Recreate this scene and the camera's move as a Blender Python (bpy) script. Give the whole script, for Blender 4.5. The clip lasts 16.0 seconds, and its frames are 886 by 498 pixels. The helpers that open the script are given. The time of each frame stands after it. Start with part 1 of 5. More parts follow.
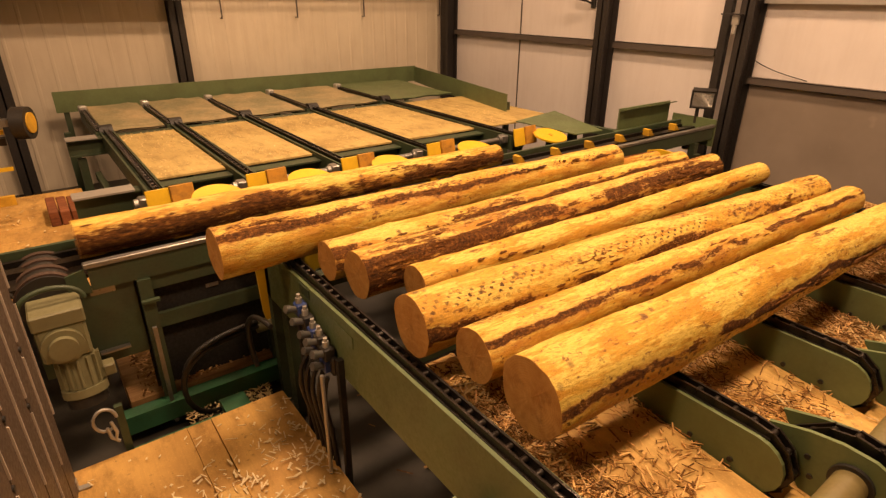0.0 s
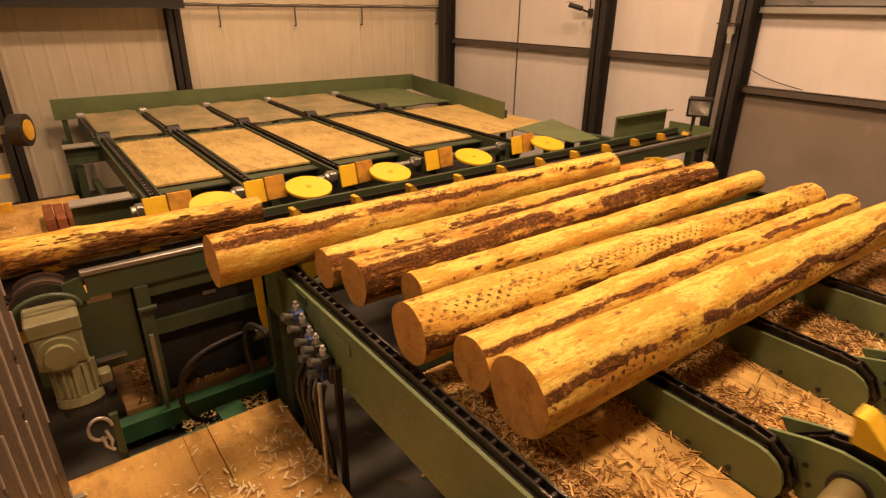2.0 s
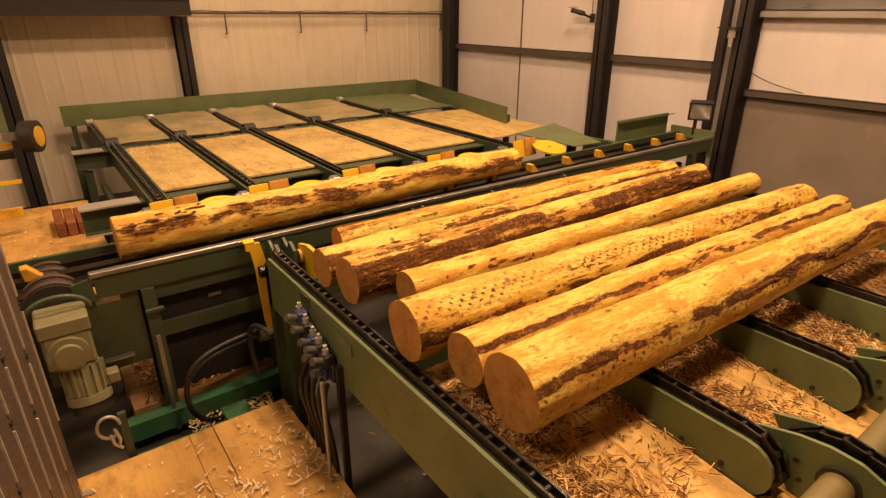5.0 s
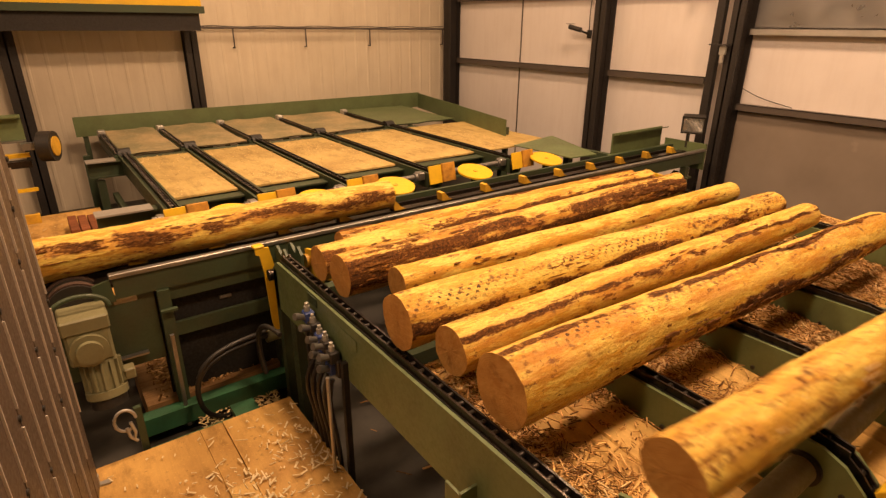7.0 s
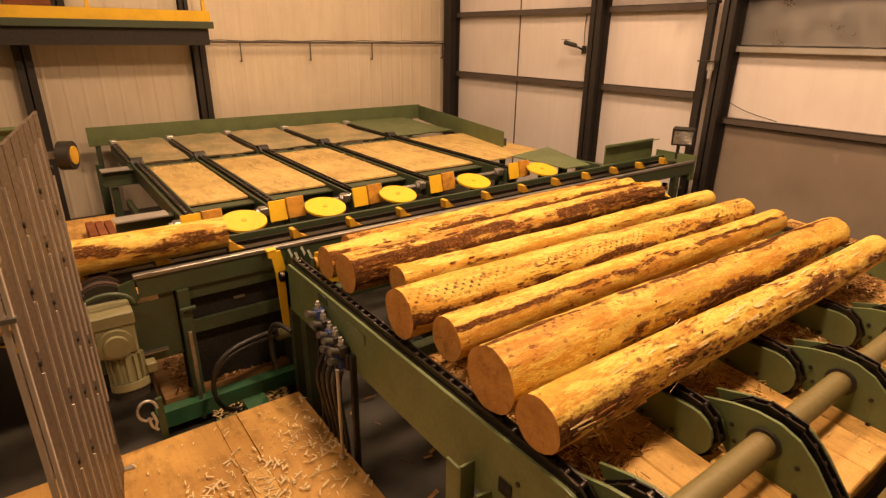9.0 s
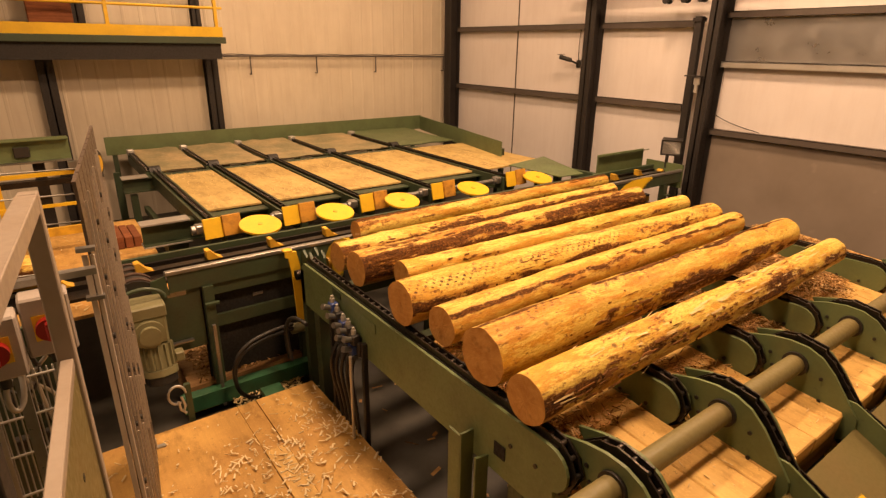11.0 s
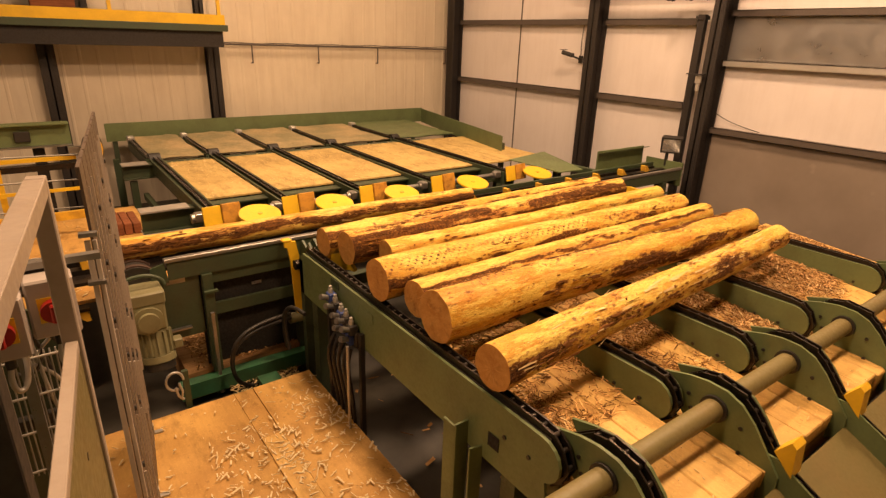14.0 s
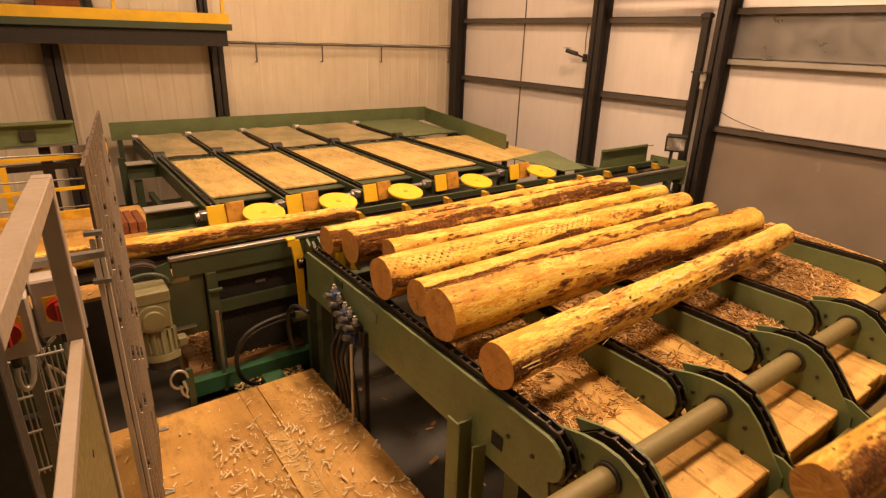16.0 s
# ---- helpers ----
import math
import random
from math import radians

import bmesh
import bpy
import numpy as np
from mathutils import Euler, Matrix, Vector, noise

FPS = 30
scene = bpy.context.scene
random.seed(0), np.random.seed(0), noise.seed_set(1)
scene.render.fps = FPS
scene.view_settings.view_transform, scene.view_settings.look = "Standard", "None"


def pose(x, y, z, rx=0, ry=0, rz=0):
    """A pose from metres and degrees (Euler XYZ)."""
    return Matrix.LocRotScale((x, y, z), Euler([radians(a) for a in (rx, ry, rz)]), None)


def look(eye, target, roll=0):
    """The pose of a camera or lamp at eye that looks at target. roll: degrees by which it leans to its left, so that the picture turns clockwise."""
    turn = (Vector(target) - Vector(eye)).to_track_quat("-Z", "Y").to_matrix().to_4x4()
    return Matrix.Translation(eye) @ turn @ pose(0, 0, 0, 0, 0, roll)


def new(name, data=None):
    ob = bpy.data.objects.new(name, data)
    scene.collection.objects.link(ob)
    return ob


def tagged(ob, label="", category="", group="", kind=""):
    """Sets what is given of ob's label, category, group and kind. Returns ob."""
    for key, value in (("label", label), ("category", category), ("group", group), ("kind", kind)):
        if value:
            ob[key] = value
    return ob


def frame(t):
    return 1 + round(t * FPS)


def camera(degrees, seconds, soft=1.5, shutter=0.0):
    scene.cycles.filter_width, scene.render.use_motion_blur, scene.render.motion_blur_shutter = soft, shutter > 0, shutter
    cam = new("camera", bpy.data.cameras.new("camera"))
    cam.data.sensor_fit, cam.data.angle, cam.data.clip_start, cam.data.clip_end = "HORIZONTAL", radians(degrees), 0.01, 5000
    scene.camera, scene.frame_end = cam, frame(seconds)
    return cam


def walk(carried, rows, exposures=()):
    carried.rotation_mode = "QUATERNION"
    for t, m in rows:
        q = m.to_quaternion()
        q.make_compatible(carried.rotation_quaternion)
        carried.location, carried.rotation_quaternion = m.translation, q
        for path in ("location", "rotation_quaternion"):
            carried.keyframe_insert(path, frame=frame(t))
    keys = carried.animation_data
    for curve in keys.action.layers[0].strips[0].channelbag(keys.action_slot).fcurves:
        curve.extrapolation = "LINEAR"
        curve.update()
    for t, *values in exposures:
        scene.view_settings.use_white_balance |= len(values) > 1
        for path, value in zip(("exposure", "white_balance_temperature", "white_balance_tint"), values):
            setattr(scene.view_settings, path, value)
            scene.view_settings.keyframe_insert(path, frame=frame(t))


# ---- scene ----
cam = camera(77.0, 16.0, soft=1.35, shutter=0.5)
walk(cam, [
    (0, pose(0.277, 0.436, 3.236, 65.68, -0.36, -36.52)),
    (0.5, pose(0.277, 0.436, 3.236, 65.89, -0.44, -36.51)),
    (1, pose(0.277, 0.436, 3.236, 66.22, -0.37, -36.60)),
    (1.5, pose(0.277, 0.436, 3.236, 66.29, -0.39, -36.66)),
    (2, pose(0.277, 0.436, 3.236, 66.45, -0.48, -36.73)),
    (2.5, pose(0.277, 0.436, 3.236, 66.30, -0.23, -36.73)),
    (3, pose(0.277, 0.436, 3.236, 66.32, -0.10, -36.57)),
    (3.5, pose(0.277, 0.436, 3.236, 66.69, -0.24, -36.63)),
    (4, pose(0.275, 0.404, 3.238, 66.71, 0.08, -36.37)),
    (6.5, pose(0.178, 0.233, 3.280, 67.71, -0.44, -36.07)),
    (7, pose(0.128, 0.151, 3.294, 68.09, -0.35, -36.05)),
    (7.5, pose(0.093, 0.114, 3.303, 68.17, -0.27, -36.05)),
    (8, pose(0.043, 0.053, 3.323, 68.61, -0.54, -36.09)),
    (8.5, pose(-0.002, -0.002, 3.338, 68.58, -0.51, -36.05)),
    (9, pose(-0.081, -0.103, 3.366, 69.11, -0.57, -36.13)),
    (11.5, pose(-0.397, -0.493, 3.470, 70.07, -0.91, -36.11)),
    (12, pose(-0.397, -0.493, 3.470, 69.66, -1.53, -36.12)),
    (12.5, pose(-0.397, -0.493, 3.470, 69.66, -1.68, -35.98)),
    (13, pose(-0.397, -0.493, 3.470, 69.86, -1.85, -35.91)),
    (13.5, pose(-0.397, -0.493, 3.470, 69.66, -2.09, -35.65)),
    (14, pose(-0.397, -0.493, 3.470, 69.29, -1.80, -35.90)),
    (14.5, pose(-0.397, -0.493, 3.470, 68.99, -1.37, -35.82)),
    (15, pose(-0.397, -0.493, 3.470, 68.91, -1.79, -35.69)),
    (15.5, pose(-0.397, -0.493, 3.470, 68.93, -1.62, -35.53)),
    (16, pose(-0.397, -0.493, 3.470, 69.15, -1.69, -35.54)),
], exposures=((0, -0.10), (4.2, -0.10), (7.5, -0.06), (11.5, 0.05), (16, 0.07)))

# ---------------------------------------------------------------- light
world = bpy.data.worlds.new("hall_air")
scene.world = world
world.use_nodes = True
world.node_tree.nodes["Background"].inputs["Color"].default_value = (1.0, 0.72, 0.45, 1)
world.node_tree.nodes["Background"].inputs["Strength"].default_value = 0.006

WARM = (1.0, 0.62, 0.36)


def high_bay(x, y, watts, size=0.9):
    """A bay lamp under the roof: its light leaves the shade of the fixture built further down."""
    d = bpy.data.lights.new("high_bay_light", "AREA")
    d.shape, d.size, d.energy, d.color = "DISK", size, watts, WARM
    ob = new("high_bay_light", d)
    ob.matrix_world = look((x, y, 7.55), (x, y, 0))
    return ob


# the bay at (-3.2, 1.8) is added to brighten the deck beam's west face
BAYS = ((-1.8, 5.4, 110), (-3.2, 1.8, 250), (2.6, 1.4, 350), (6.4, 1.4, 310), (2.6, 5.0, 400), (6.4, 5.0, 255), (2.6, 10.0, 150), (6.4, 10.0, 115))
for bx, by, bw in BAYS:
    high_bay(bx, by, bw)


# ---------------------------------------------------------------- materials
def nodes_of(name):
    m = bpy.data.materials.new(name)
    m.use_nodes = True
    nt = m.node_tree
    return m, nt, nt.nodes["Principled BSDF"]


def link(nt, a, b):
    nt.links.new(a, b)


def noise_tex(nt, vec, scale, detail=4.0, rough=0.55):
    n = nt.nodes.new("ShaderNodeTexNoise")
    n.inputs["Scale"].default_value, n.inputs["Detail"].default_value, n.inputs["Roughness"].default_value = scale, detail, rough
    if vec is not None:
        link(nt, vec, n.inputs["Vector"])
    return n.outputs["Fac"]


def mapped(nt, scale=(1, 1, 1), random_shift=True):
    """Object coordinates, scaled, and shifted by the object's own random number."""
    tc = nt.nodes.new("ShaderNodeTexCoord")
    mp = nt.nodes.new("ShaderNodeMapping")
    mp.inputs["Scale"].default_value = scale
    link(nt, tc.outputs["Object"], mp.inputs["Vector"])
    if random_shift:
        oi = nt.nodes.new("ShaderNodeObjectInfo")
        mul = nt.nodes.new("ShaderNodeMath")
        mul.operation = "MULTIPLY"
        mul.inputs[1].default_value = 37.0
        link(nt, oi.outputs["Random"], mul.inputs[0])
        link(nt, mul.outputs[0], mp.inputs["Location"])
    return mp.outputs["Vector"]


def ramp(nt, fac, stops):
    r = nt.nodes.new("ShaderNodeValToRGB")
    els = r.color_ramp.elements
    while len(els) < len(stops):
        els.new(0.5)
    for e, (p, c) in zip(els, stops):
        e.position, e.color = p, (*c, 1) if len(c) == 3 else c
    link(nt, fac, r.inputs["Fac"])
    return r.outputs["Color"]


def mix(nt, fac, a, b, blend="MIX"):
    m = nt.nodes.new("ShaderNodeMix")
    m.data_type, m.blend_type = "RGBA", blend
    for sock, v in ((m.inputs[0], fac), (m.inputs[6], a), (m.inputs[7], b)):
        if isinstance(v, (int, float)):
            sock.default_value = v
        elif isinstance(v, tuple):
            sock.default_value = (*v, 1)
        else:
            link(nt, v, sock)
    return m.outputs[2]


def math_node(nt, op, a, b=None, clamp=False):
    m = nt.nodes.new("ShaderNodeMath")
    m.operation, m.use_clamp = op, clamp
    for i, v in enumerate((a, b)):
        if v is None:
            continue
        if isinstance(v, (int, float)):
            m.inputs[i].default_value = v
        else:
            link(nt, v, m.inputs[i])
    return m.outputs[0]


def bump(nt, bsdf, height, strength=0.3, distance=0.01):
    b = nt.nodes.new("ShaderNodeBump")
    b.inputs["Strength"].default_value, b.inputs["Distance"].default_value = strength, distance
    link(nt, height, b.inputs["Height"])
    link(nt, b.outputs["Normal"], bsdf.inputs["Normal"])


def painted(name, colour, rough=0.45, dirt=(0.05, 0.035, 0.02), dirt_amount=0.5, metal=0.0, scale=3.0, chips=0.0):
    """Paint or metal with blotches of grime, fine grain and, if asked, chipped spots."""
    m, nt, p = nodes_of(name)
    v = mapped(nt)
    big = noise_tex(nt, v, scale, 6, 0.65)
    fine = noise_tex(nt, v, scale * 14, 4, 0.6)
    f = math_node(nt, "MULTIPLY", ramp(nt, big, [(0.42, (0, 0, 0)), (0.78, (1, 1, 1))]), dirt_amount)
    col = mix(nt, f, colour, dirt)
    col = mix(nt, math_node(nt, "MULTIPLY", fine, 0.35), col, tuple(c * 0.55 for c in colour))
    if chips:
        c = ramp(nt, noise_tex(nt, v, scale * 5, 8, 0.7), [(0.62, (0, 0, 0)), (0.66, (1, 1, 1))])
        col = mix(nt, math_node(nt, "MULTIPLY", c, chips), col, (0.06, 0.05, 0.04))
    link(nt, col, p.inputs["Base Color"])
    p.inputs["Metallic"].default_value = metal
    r = ramp(nt, fine, [(0.3, (rough * 0.75,) * 3), (0.75, (min(1, rough * 1.35),) * 3)])
    link(nt, r, p.inputs["Roughness"])
    bump(nt, p, fine, 0.12, 0.004)
    return m


def boards_mat(name, light, dark, along="Y", stain_shade=0.5, loose=False):
    """Worn sawn timber, grain along one axis of the object."""
    m, nt, p = nodes_of(name)
    s = {"X": (0.9, 14, 14), "Y": (14, 0.9, 14), "Z": (14, 14, 0.9)}[along]
    v = mapped(nt, s)
    grain = noise_tex(nt, v, 2.2, 8, 0.62)
    v2 = mapped(nt)
    blotch = noise_tex(nt, v2, 1.7, 6, 0.65)
    speck = noise_tex(nt, v2, 38, 3, 0.6)
    col = ramp(nt, grain, [(0.28, dark), (0.62, light)])
    oi = nt.nodes.new("ShaderNodeObjectInfo")
    if loose:
        isl = nt.nodes.new("ShaderNodeNewGeometry").outputs["Random Per Island"]
        shade = ramp(nt, isl, [(0.0, (0.14, 0.09, 0.05)), (0.30, (0.45, 0.36, 0.27)), (0.62, (1.0, 0.94, 0.86)), (1.0, (1.75, 1.85, 2.1))])
    else:
        shade = ramp(nt, oi.outputs["Random"], [(0.0, (0.72, 0.70, 0.66)), (1.0, (1.08, 1.06, 1.02))])
    col = mix(nt, 1.0, col, shade, "MULTIPLY")
    col = mix(nt, math_node(nt, "MULTIPLY", ramp(nt, blotch, [(0.45, (0, 0, 0)), (0.72, (1, 1, 1))]), stain_shade), col, tuple(c * 0.35 for c in dark))
    col = mix(nt, math_node(nt, "MULTIPLY", ramp(nt, speck, [(0.60, (0, 0, 0)), (0.70, (1, 1, 1))]), 0.35), col, tuple(min(1, c * 1.25) for c in light))
    link(nt, col, p.inputs["Base Color"])
    p.inputs["Roughness"].default_value = 0.8
    p.inputs["Specular IOR Level"].default_value = 0.25
    bump(nt, p, grain, 0.25, 0.006)
    return m


def log_mat(name, bare, bark_amount, bands=(), dots=None):
    """Peeled log: bare yellow wood, rags of brown bark gathered in bands (angle, half width, strength), knots, rows of spike marks."""
    m, nt, p = nodes_of(name)
    v = mapped(nt, (0.7, 3.4, 3.4))
    vf = mapped(nt, (7.0, 30, 30))
    vr = mapped(nt)
    rags = noise_tex(nt, v, 2.3, 10, 0.72)
    rags2 = noise_tex(nt, vf, 1.5, 9, 0.75)
    crumb = noise_tex(nt, vr, 46, 5, 0.7)
    mask = math_node(nt, "ADD", math_node(nt, "ADD", math_node(nt, "MULTIPLY", rags, 0.48), math_node(nt, "MULTIPLY", rags2, 0.34)), math_node(nt, "MULTIPLY", crumb, 0.18))
    zones = noise_tex(nt, mapped(nt, (0.30, 1.5, 1.5)), 1.7, 3, 0.5)
    mask = math_node(nt, "ADD", mask, math_node(nt, "MULTIPLY", math_node(nt, "SUBTRACT", zones, 0.5), 0.26))
    tc = nt.nodes.new("ShaderNodeTexCoord")
    sx = nt.nodes.new("ShaderNodeSeparateXYZ")
    link(nt, tc.outputs["Object"], sx.inputs[0])
    ang = math_node(nt, "ARCTAN2", sx.outputs["Y"], sx.outputs["Z"])
    wander = math_node(nt, "MULTIPLY", math_node(nt, "SUBTRACT", noise_tex(nt, mapped(nt, (0.8, 0.3, 0.3)), 2.0, 3, 0.55), 0.5), 1.3)
    breaks = ramp(nt, noise_tex(nt, mapped(nt, (1.1, 0.8, 0.8)), 2.3, 4, 0.6), [(0.36, (0.30,) * 3), (0.56, (1, 1, 1))])
    stain_shade = None
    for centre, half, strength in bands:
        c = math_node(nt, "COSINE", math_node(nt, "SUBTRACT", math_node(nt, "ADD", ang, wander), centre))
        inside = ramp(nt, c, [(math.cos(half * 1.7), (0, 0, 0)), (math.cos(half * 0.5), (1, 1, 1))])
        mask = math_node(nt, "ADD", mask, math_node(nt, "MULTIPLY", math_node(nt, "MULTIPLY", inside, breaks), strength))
        # orange-brown flank below each band: inner bark plus shade put into the colour
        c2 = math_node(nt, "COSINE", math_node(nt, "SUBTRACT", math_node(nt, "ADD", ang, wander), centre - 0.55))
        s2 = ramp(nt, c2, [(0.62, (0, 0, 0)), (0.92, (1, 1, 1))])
        stain_shade = s2 if stain_shade is None else math_node(nt, "MAXIMUM", stain_shade, s2)
    edge = 0.605 - 0.06 * bark_amount
    bark = ramp(nt, mask, [(edge, (0, 0, 0)), (edge + 0.012, (1, 1, 1))])
    halo = ramp(nt, mask, [(edge - 0.045, (0, 0, 0)), (edge + 0.005, (1, 1, 1))])
    fib = noise_tex(nt, vf, 3.2, 9, 0.7)
    tone = noise_tex(nt, vr, 2.6, 6, 0.65)
    bare = (bare[0] * 0.84, bare[1] * 0.71, bare[2] * 0.44)
    wood = ramp(nt, fib, [(0.30, tuple(c * 0.50 for c in bare)), (0.52, bare), (0.72, tuple(min(1, c * q) for c, q in zip(bare, (1.14, 1.22, 1.45))))])
    wood = mix(nt, math_node(nt, "MULTIPLY", ramp(nt, tone, [(0.42, (0, 0, 0)), (0.68, (1, 1, 1))]), 0.7), wood, (bare[0] * 0.80, bare[1] * 0.58, bare[2] * 0.35))
    torn = ramp(nt, noise_tex(nt, mapped(nt, (1.1, 5.5, 5.5)), 2.2, 9, 0.72), [(0.475, (0, 0, 0)), (0.515, (1, 1, 1))])
    pale = ramp(nt, fib, [(0.32, (0.52, 0.33, 0.055)), (0.55, (0.75, 0.58, 0.125)), (0.72, (0.83, 0.68, 0.20))])
    wood = mix(nt, math_node(nt, "MULTIPLY", torn, 0.85), wood, pale)
    if stain_shade is not None:
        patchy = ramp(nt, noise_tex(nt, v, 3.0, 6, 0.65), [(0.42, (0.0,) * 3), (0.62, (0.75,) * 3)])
        wood = mix(nt, math_node(nt, "MULTIPLY", stain_shade, patchy), wood, (0.43, 0.185, 0.030))
    wood = mix(nt, math_node(nt, "MULTIPLY", halo, 0.80), wood, (0.38, 0.155, 0.03))
    # flecks of inner bark
    fleck = ramp(nt, noise_tex(nt, vf, 5.0, 6, 0.7), [(0.60, (0, 0, 0)), (0.66, (1, 1, 1))])
    wood = mix(nt, math_node(nt, "MULTIPLY", fleck, 0.75), wood, (0.20, 0.075, 0.018))
    scar = math_node(nt, "ADD", math_node(nt, "MULTIPLY", noise_tex(nt, mapped(nt, (9, 16, 16)), 1.6, 7, 0.7), 0.72), math_node(nt, "MULTIPLY", rags, 0.28))
    wood = mix(nt, math_node(nt, "MULTIPLY", ramp(nt, scar, [(0.565, (0, 0, 0)), (0.60, (1, 1, 1))]), 0.85), wood, (0.17, 0.062, 0.014))
    vo = nt.nodes.new("ShaderNodeTexVoronoi")
    vo.inputs["Scale"].default_value = 4.6
    link(nt, vr, vo.inputs["Vector"])
    knot = ramp(nt, math_node(nt, "ADD", vo.outputs["Distance"], math_node(nt, "MULTIPLY", crumb, 0.08)), [(0.09, (1, 1, 1)), (0.16, (0, 0, 0))])
    wood = mix(nt, math_node(nt, "MULTIPLY", knot, 0.85), wood, (0.13, 0.05, 0.015))
    hole = None
    if dots is not None:
        wob = math_node(nt, "MULTIPLY", noise_tex(nt, vr, 7, 5, 0.7), 9.0)
        a1 = math_node(nt, "SINE", math_node(nt, "ADD", math_node(nt, "ADD", math_node(nt, "MULTIPLY", sx.outputs["X"], 88.0), math_node(nt, "MULTIPLY", ang, 5.0)), wob))
        a2 = math_node(nt, "SINE", math_node(nt, "ADD", math_node(nt, "MULTIPLY", ang, 19.0), wob))
        d = math_node(nt, "MULTIPLY", a1, a2)
        zone = ramp(nt, math_node(nt, "ABSOLUTE", math_node(nt, "SUBTRACT", ang, dots)), [(0.14, (1, 1, 1)), (0.44, (0, 0, 0))])
        zone = math_node(nt, "MULTIPLY", zone, ramp(nt, breaks, [(0.4, (0.35,) * 3), (0.8, (1, 1, 1))]))
        jitter = noise_tex(nt, vr, 14, 4, 0.7)
        hole = ramp(nt, math_node(nt, "ADD", math_node(nt, "MULTIPLY", d, 0.5), math_node(nt, "MULTIPLY", math_node(nt, "ADD", jitter, crumb), 0.50)), [(0.755, (0, 0, 0)), (0.80, (1, 1, 1))])
        hole = math_node(nt, "MULTIPLY", hole, zone)
        wood = mix(nt, math_node(nt, "MULTIPLY", hole, ramp(nt, noise_tex(nt, vr, 5, 4, 0.6), [(0.36, (0.45,) * 3), (0.56, (0.95,) * 3)])), wood, (0.07, 0.024, 0.005))
    barkcol = ramp(nt, math_node(nt, "ADD", math_node(nt, "MULTIPLY", rags2, 0.5), math_node(nt, "MULTIPLY", crumb, 0.5)), [(0.42, (0.030, 0.011, 0.002)), (0.54, (0.13, 0.048, 0.008)), (0.66, (0.40, 0.19, 0.035))])
    col = mix(nt, bark, wood, barkcol)
    link(nt, col, p.inputs["Base Color"])
    p.inputs["Specular IOR Level"].default_value = 0.3
    rr = ramp(nt, bark, [(0, (0.46,) * 3), (1, (0.95,) * 3)])
    link(nt, rr, p.inputs["Roughness"])
    h = math_node(nt, "ADD", math_node(nt, "MULTIPLY", bark, 0.7), math_node(nt, "ADD", math_node(nt, "MULTIPLY", rags2, 0.9), math_node(nt, "MULTIPLY", crumb, 0.35)))
    if hole is not None:
        h = math_node(nt, "SUBTRACT", h, math_node(nt, "MULTIPLY", hole, 0.6))
    bump(nt, p, h, 0.8, 0.014)
    return m


def end_mat():
    """Sawn end grain: faint rings and a darker heart."""
    m, nt, p = nodes_of("end_grain")
    tc = nt.nodes.new("ShaderNodeTexCoord")
    sx = nt.nodes.new("ShaderNodeSeparateXYZ")
    link(nt, tc.outputs["Object"], sx.inputs[0])
    y2 = math_node(nt, "MULTIPLY", sx.outputs["Y"], sx.outputs["Y"])
    z2 = math_node(nt, "MULTIPLY", sx.outputs["Z"], sx.outputs["Z"])
    rad = math_node(nt, "SQRT", math_node(nt, "ADD", y2, z2))
    v = mapped(nt)
    wob = noise_tex(nt, v, 6, 3, 0.5)
    ring = math_node(nt, "SINE", math_node(nt, "ADD", math_node(nt, "MULTIPLY", rad, 560.0), math_node(nt, "MULTIPLY", wob, 12.0)))
    base = ramp(nt, noise_tex(nt, v, 9, 6, 0.65), [(0.3, (0.40, 0.175, 0.035)), (0.7, (0.58, 0.30, 0.075))])
    col = mix(nt, math_node(nt, "MULTIPLY", ramp(nt, ring, [(0.3, (0, 0, 0)), (1.0, (1, 1, 1))]), 0.35), base, (0.34, 0.135, 0.03))
    saw = noise_tex(nt, mapped(nt, (1, 3, 9)), 5.0, 6, 0.65)
    col = mix(nt, math_node(nt, "MULTIPLY", ramp(nt, saw, [(0.48, (0, 0, 0)), (0.66, (1, 1, 1))]), 0.35), col, (0.62, 0.36, 0.10))
    dirt = noise_tex(nt, v, 13, 7, 0.7)
    col = mix(nt, math_node(nt, "MULTIPLY", ramp(nt, dirt, [(0.55, (0, 0, 0)), (0.70, (1, 1, 1))]), 0.5), col, (0.17, 0.065, 0.014))
    link(nt, col, p.inputs["Base Color"])
    p.inputs["Roughness"].default_value = 0.8
    bump(nt, p, math_node(nt, "ADD", saw, dirt), 0.45, 0.006)
    return m


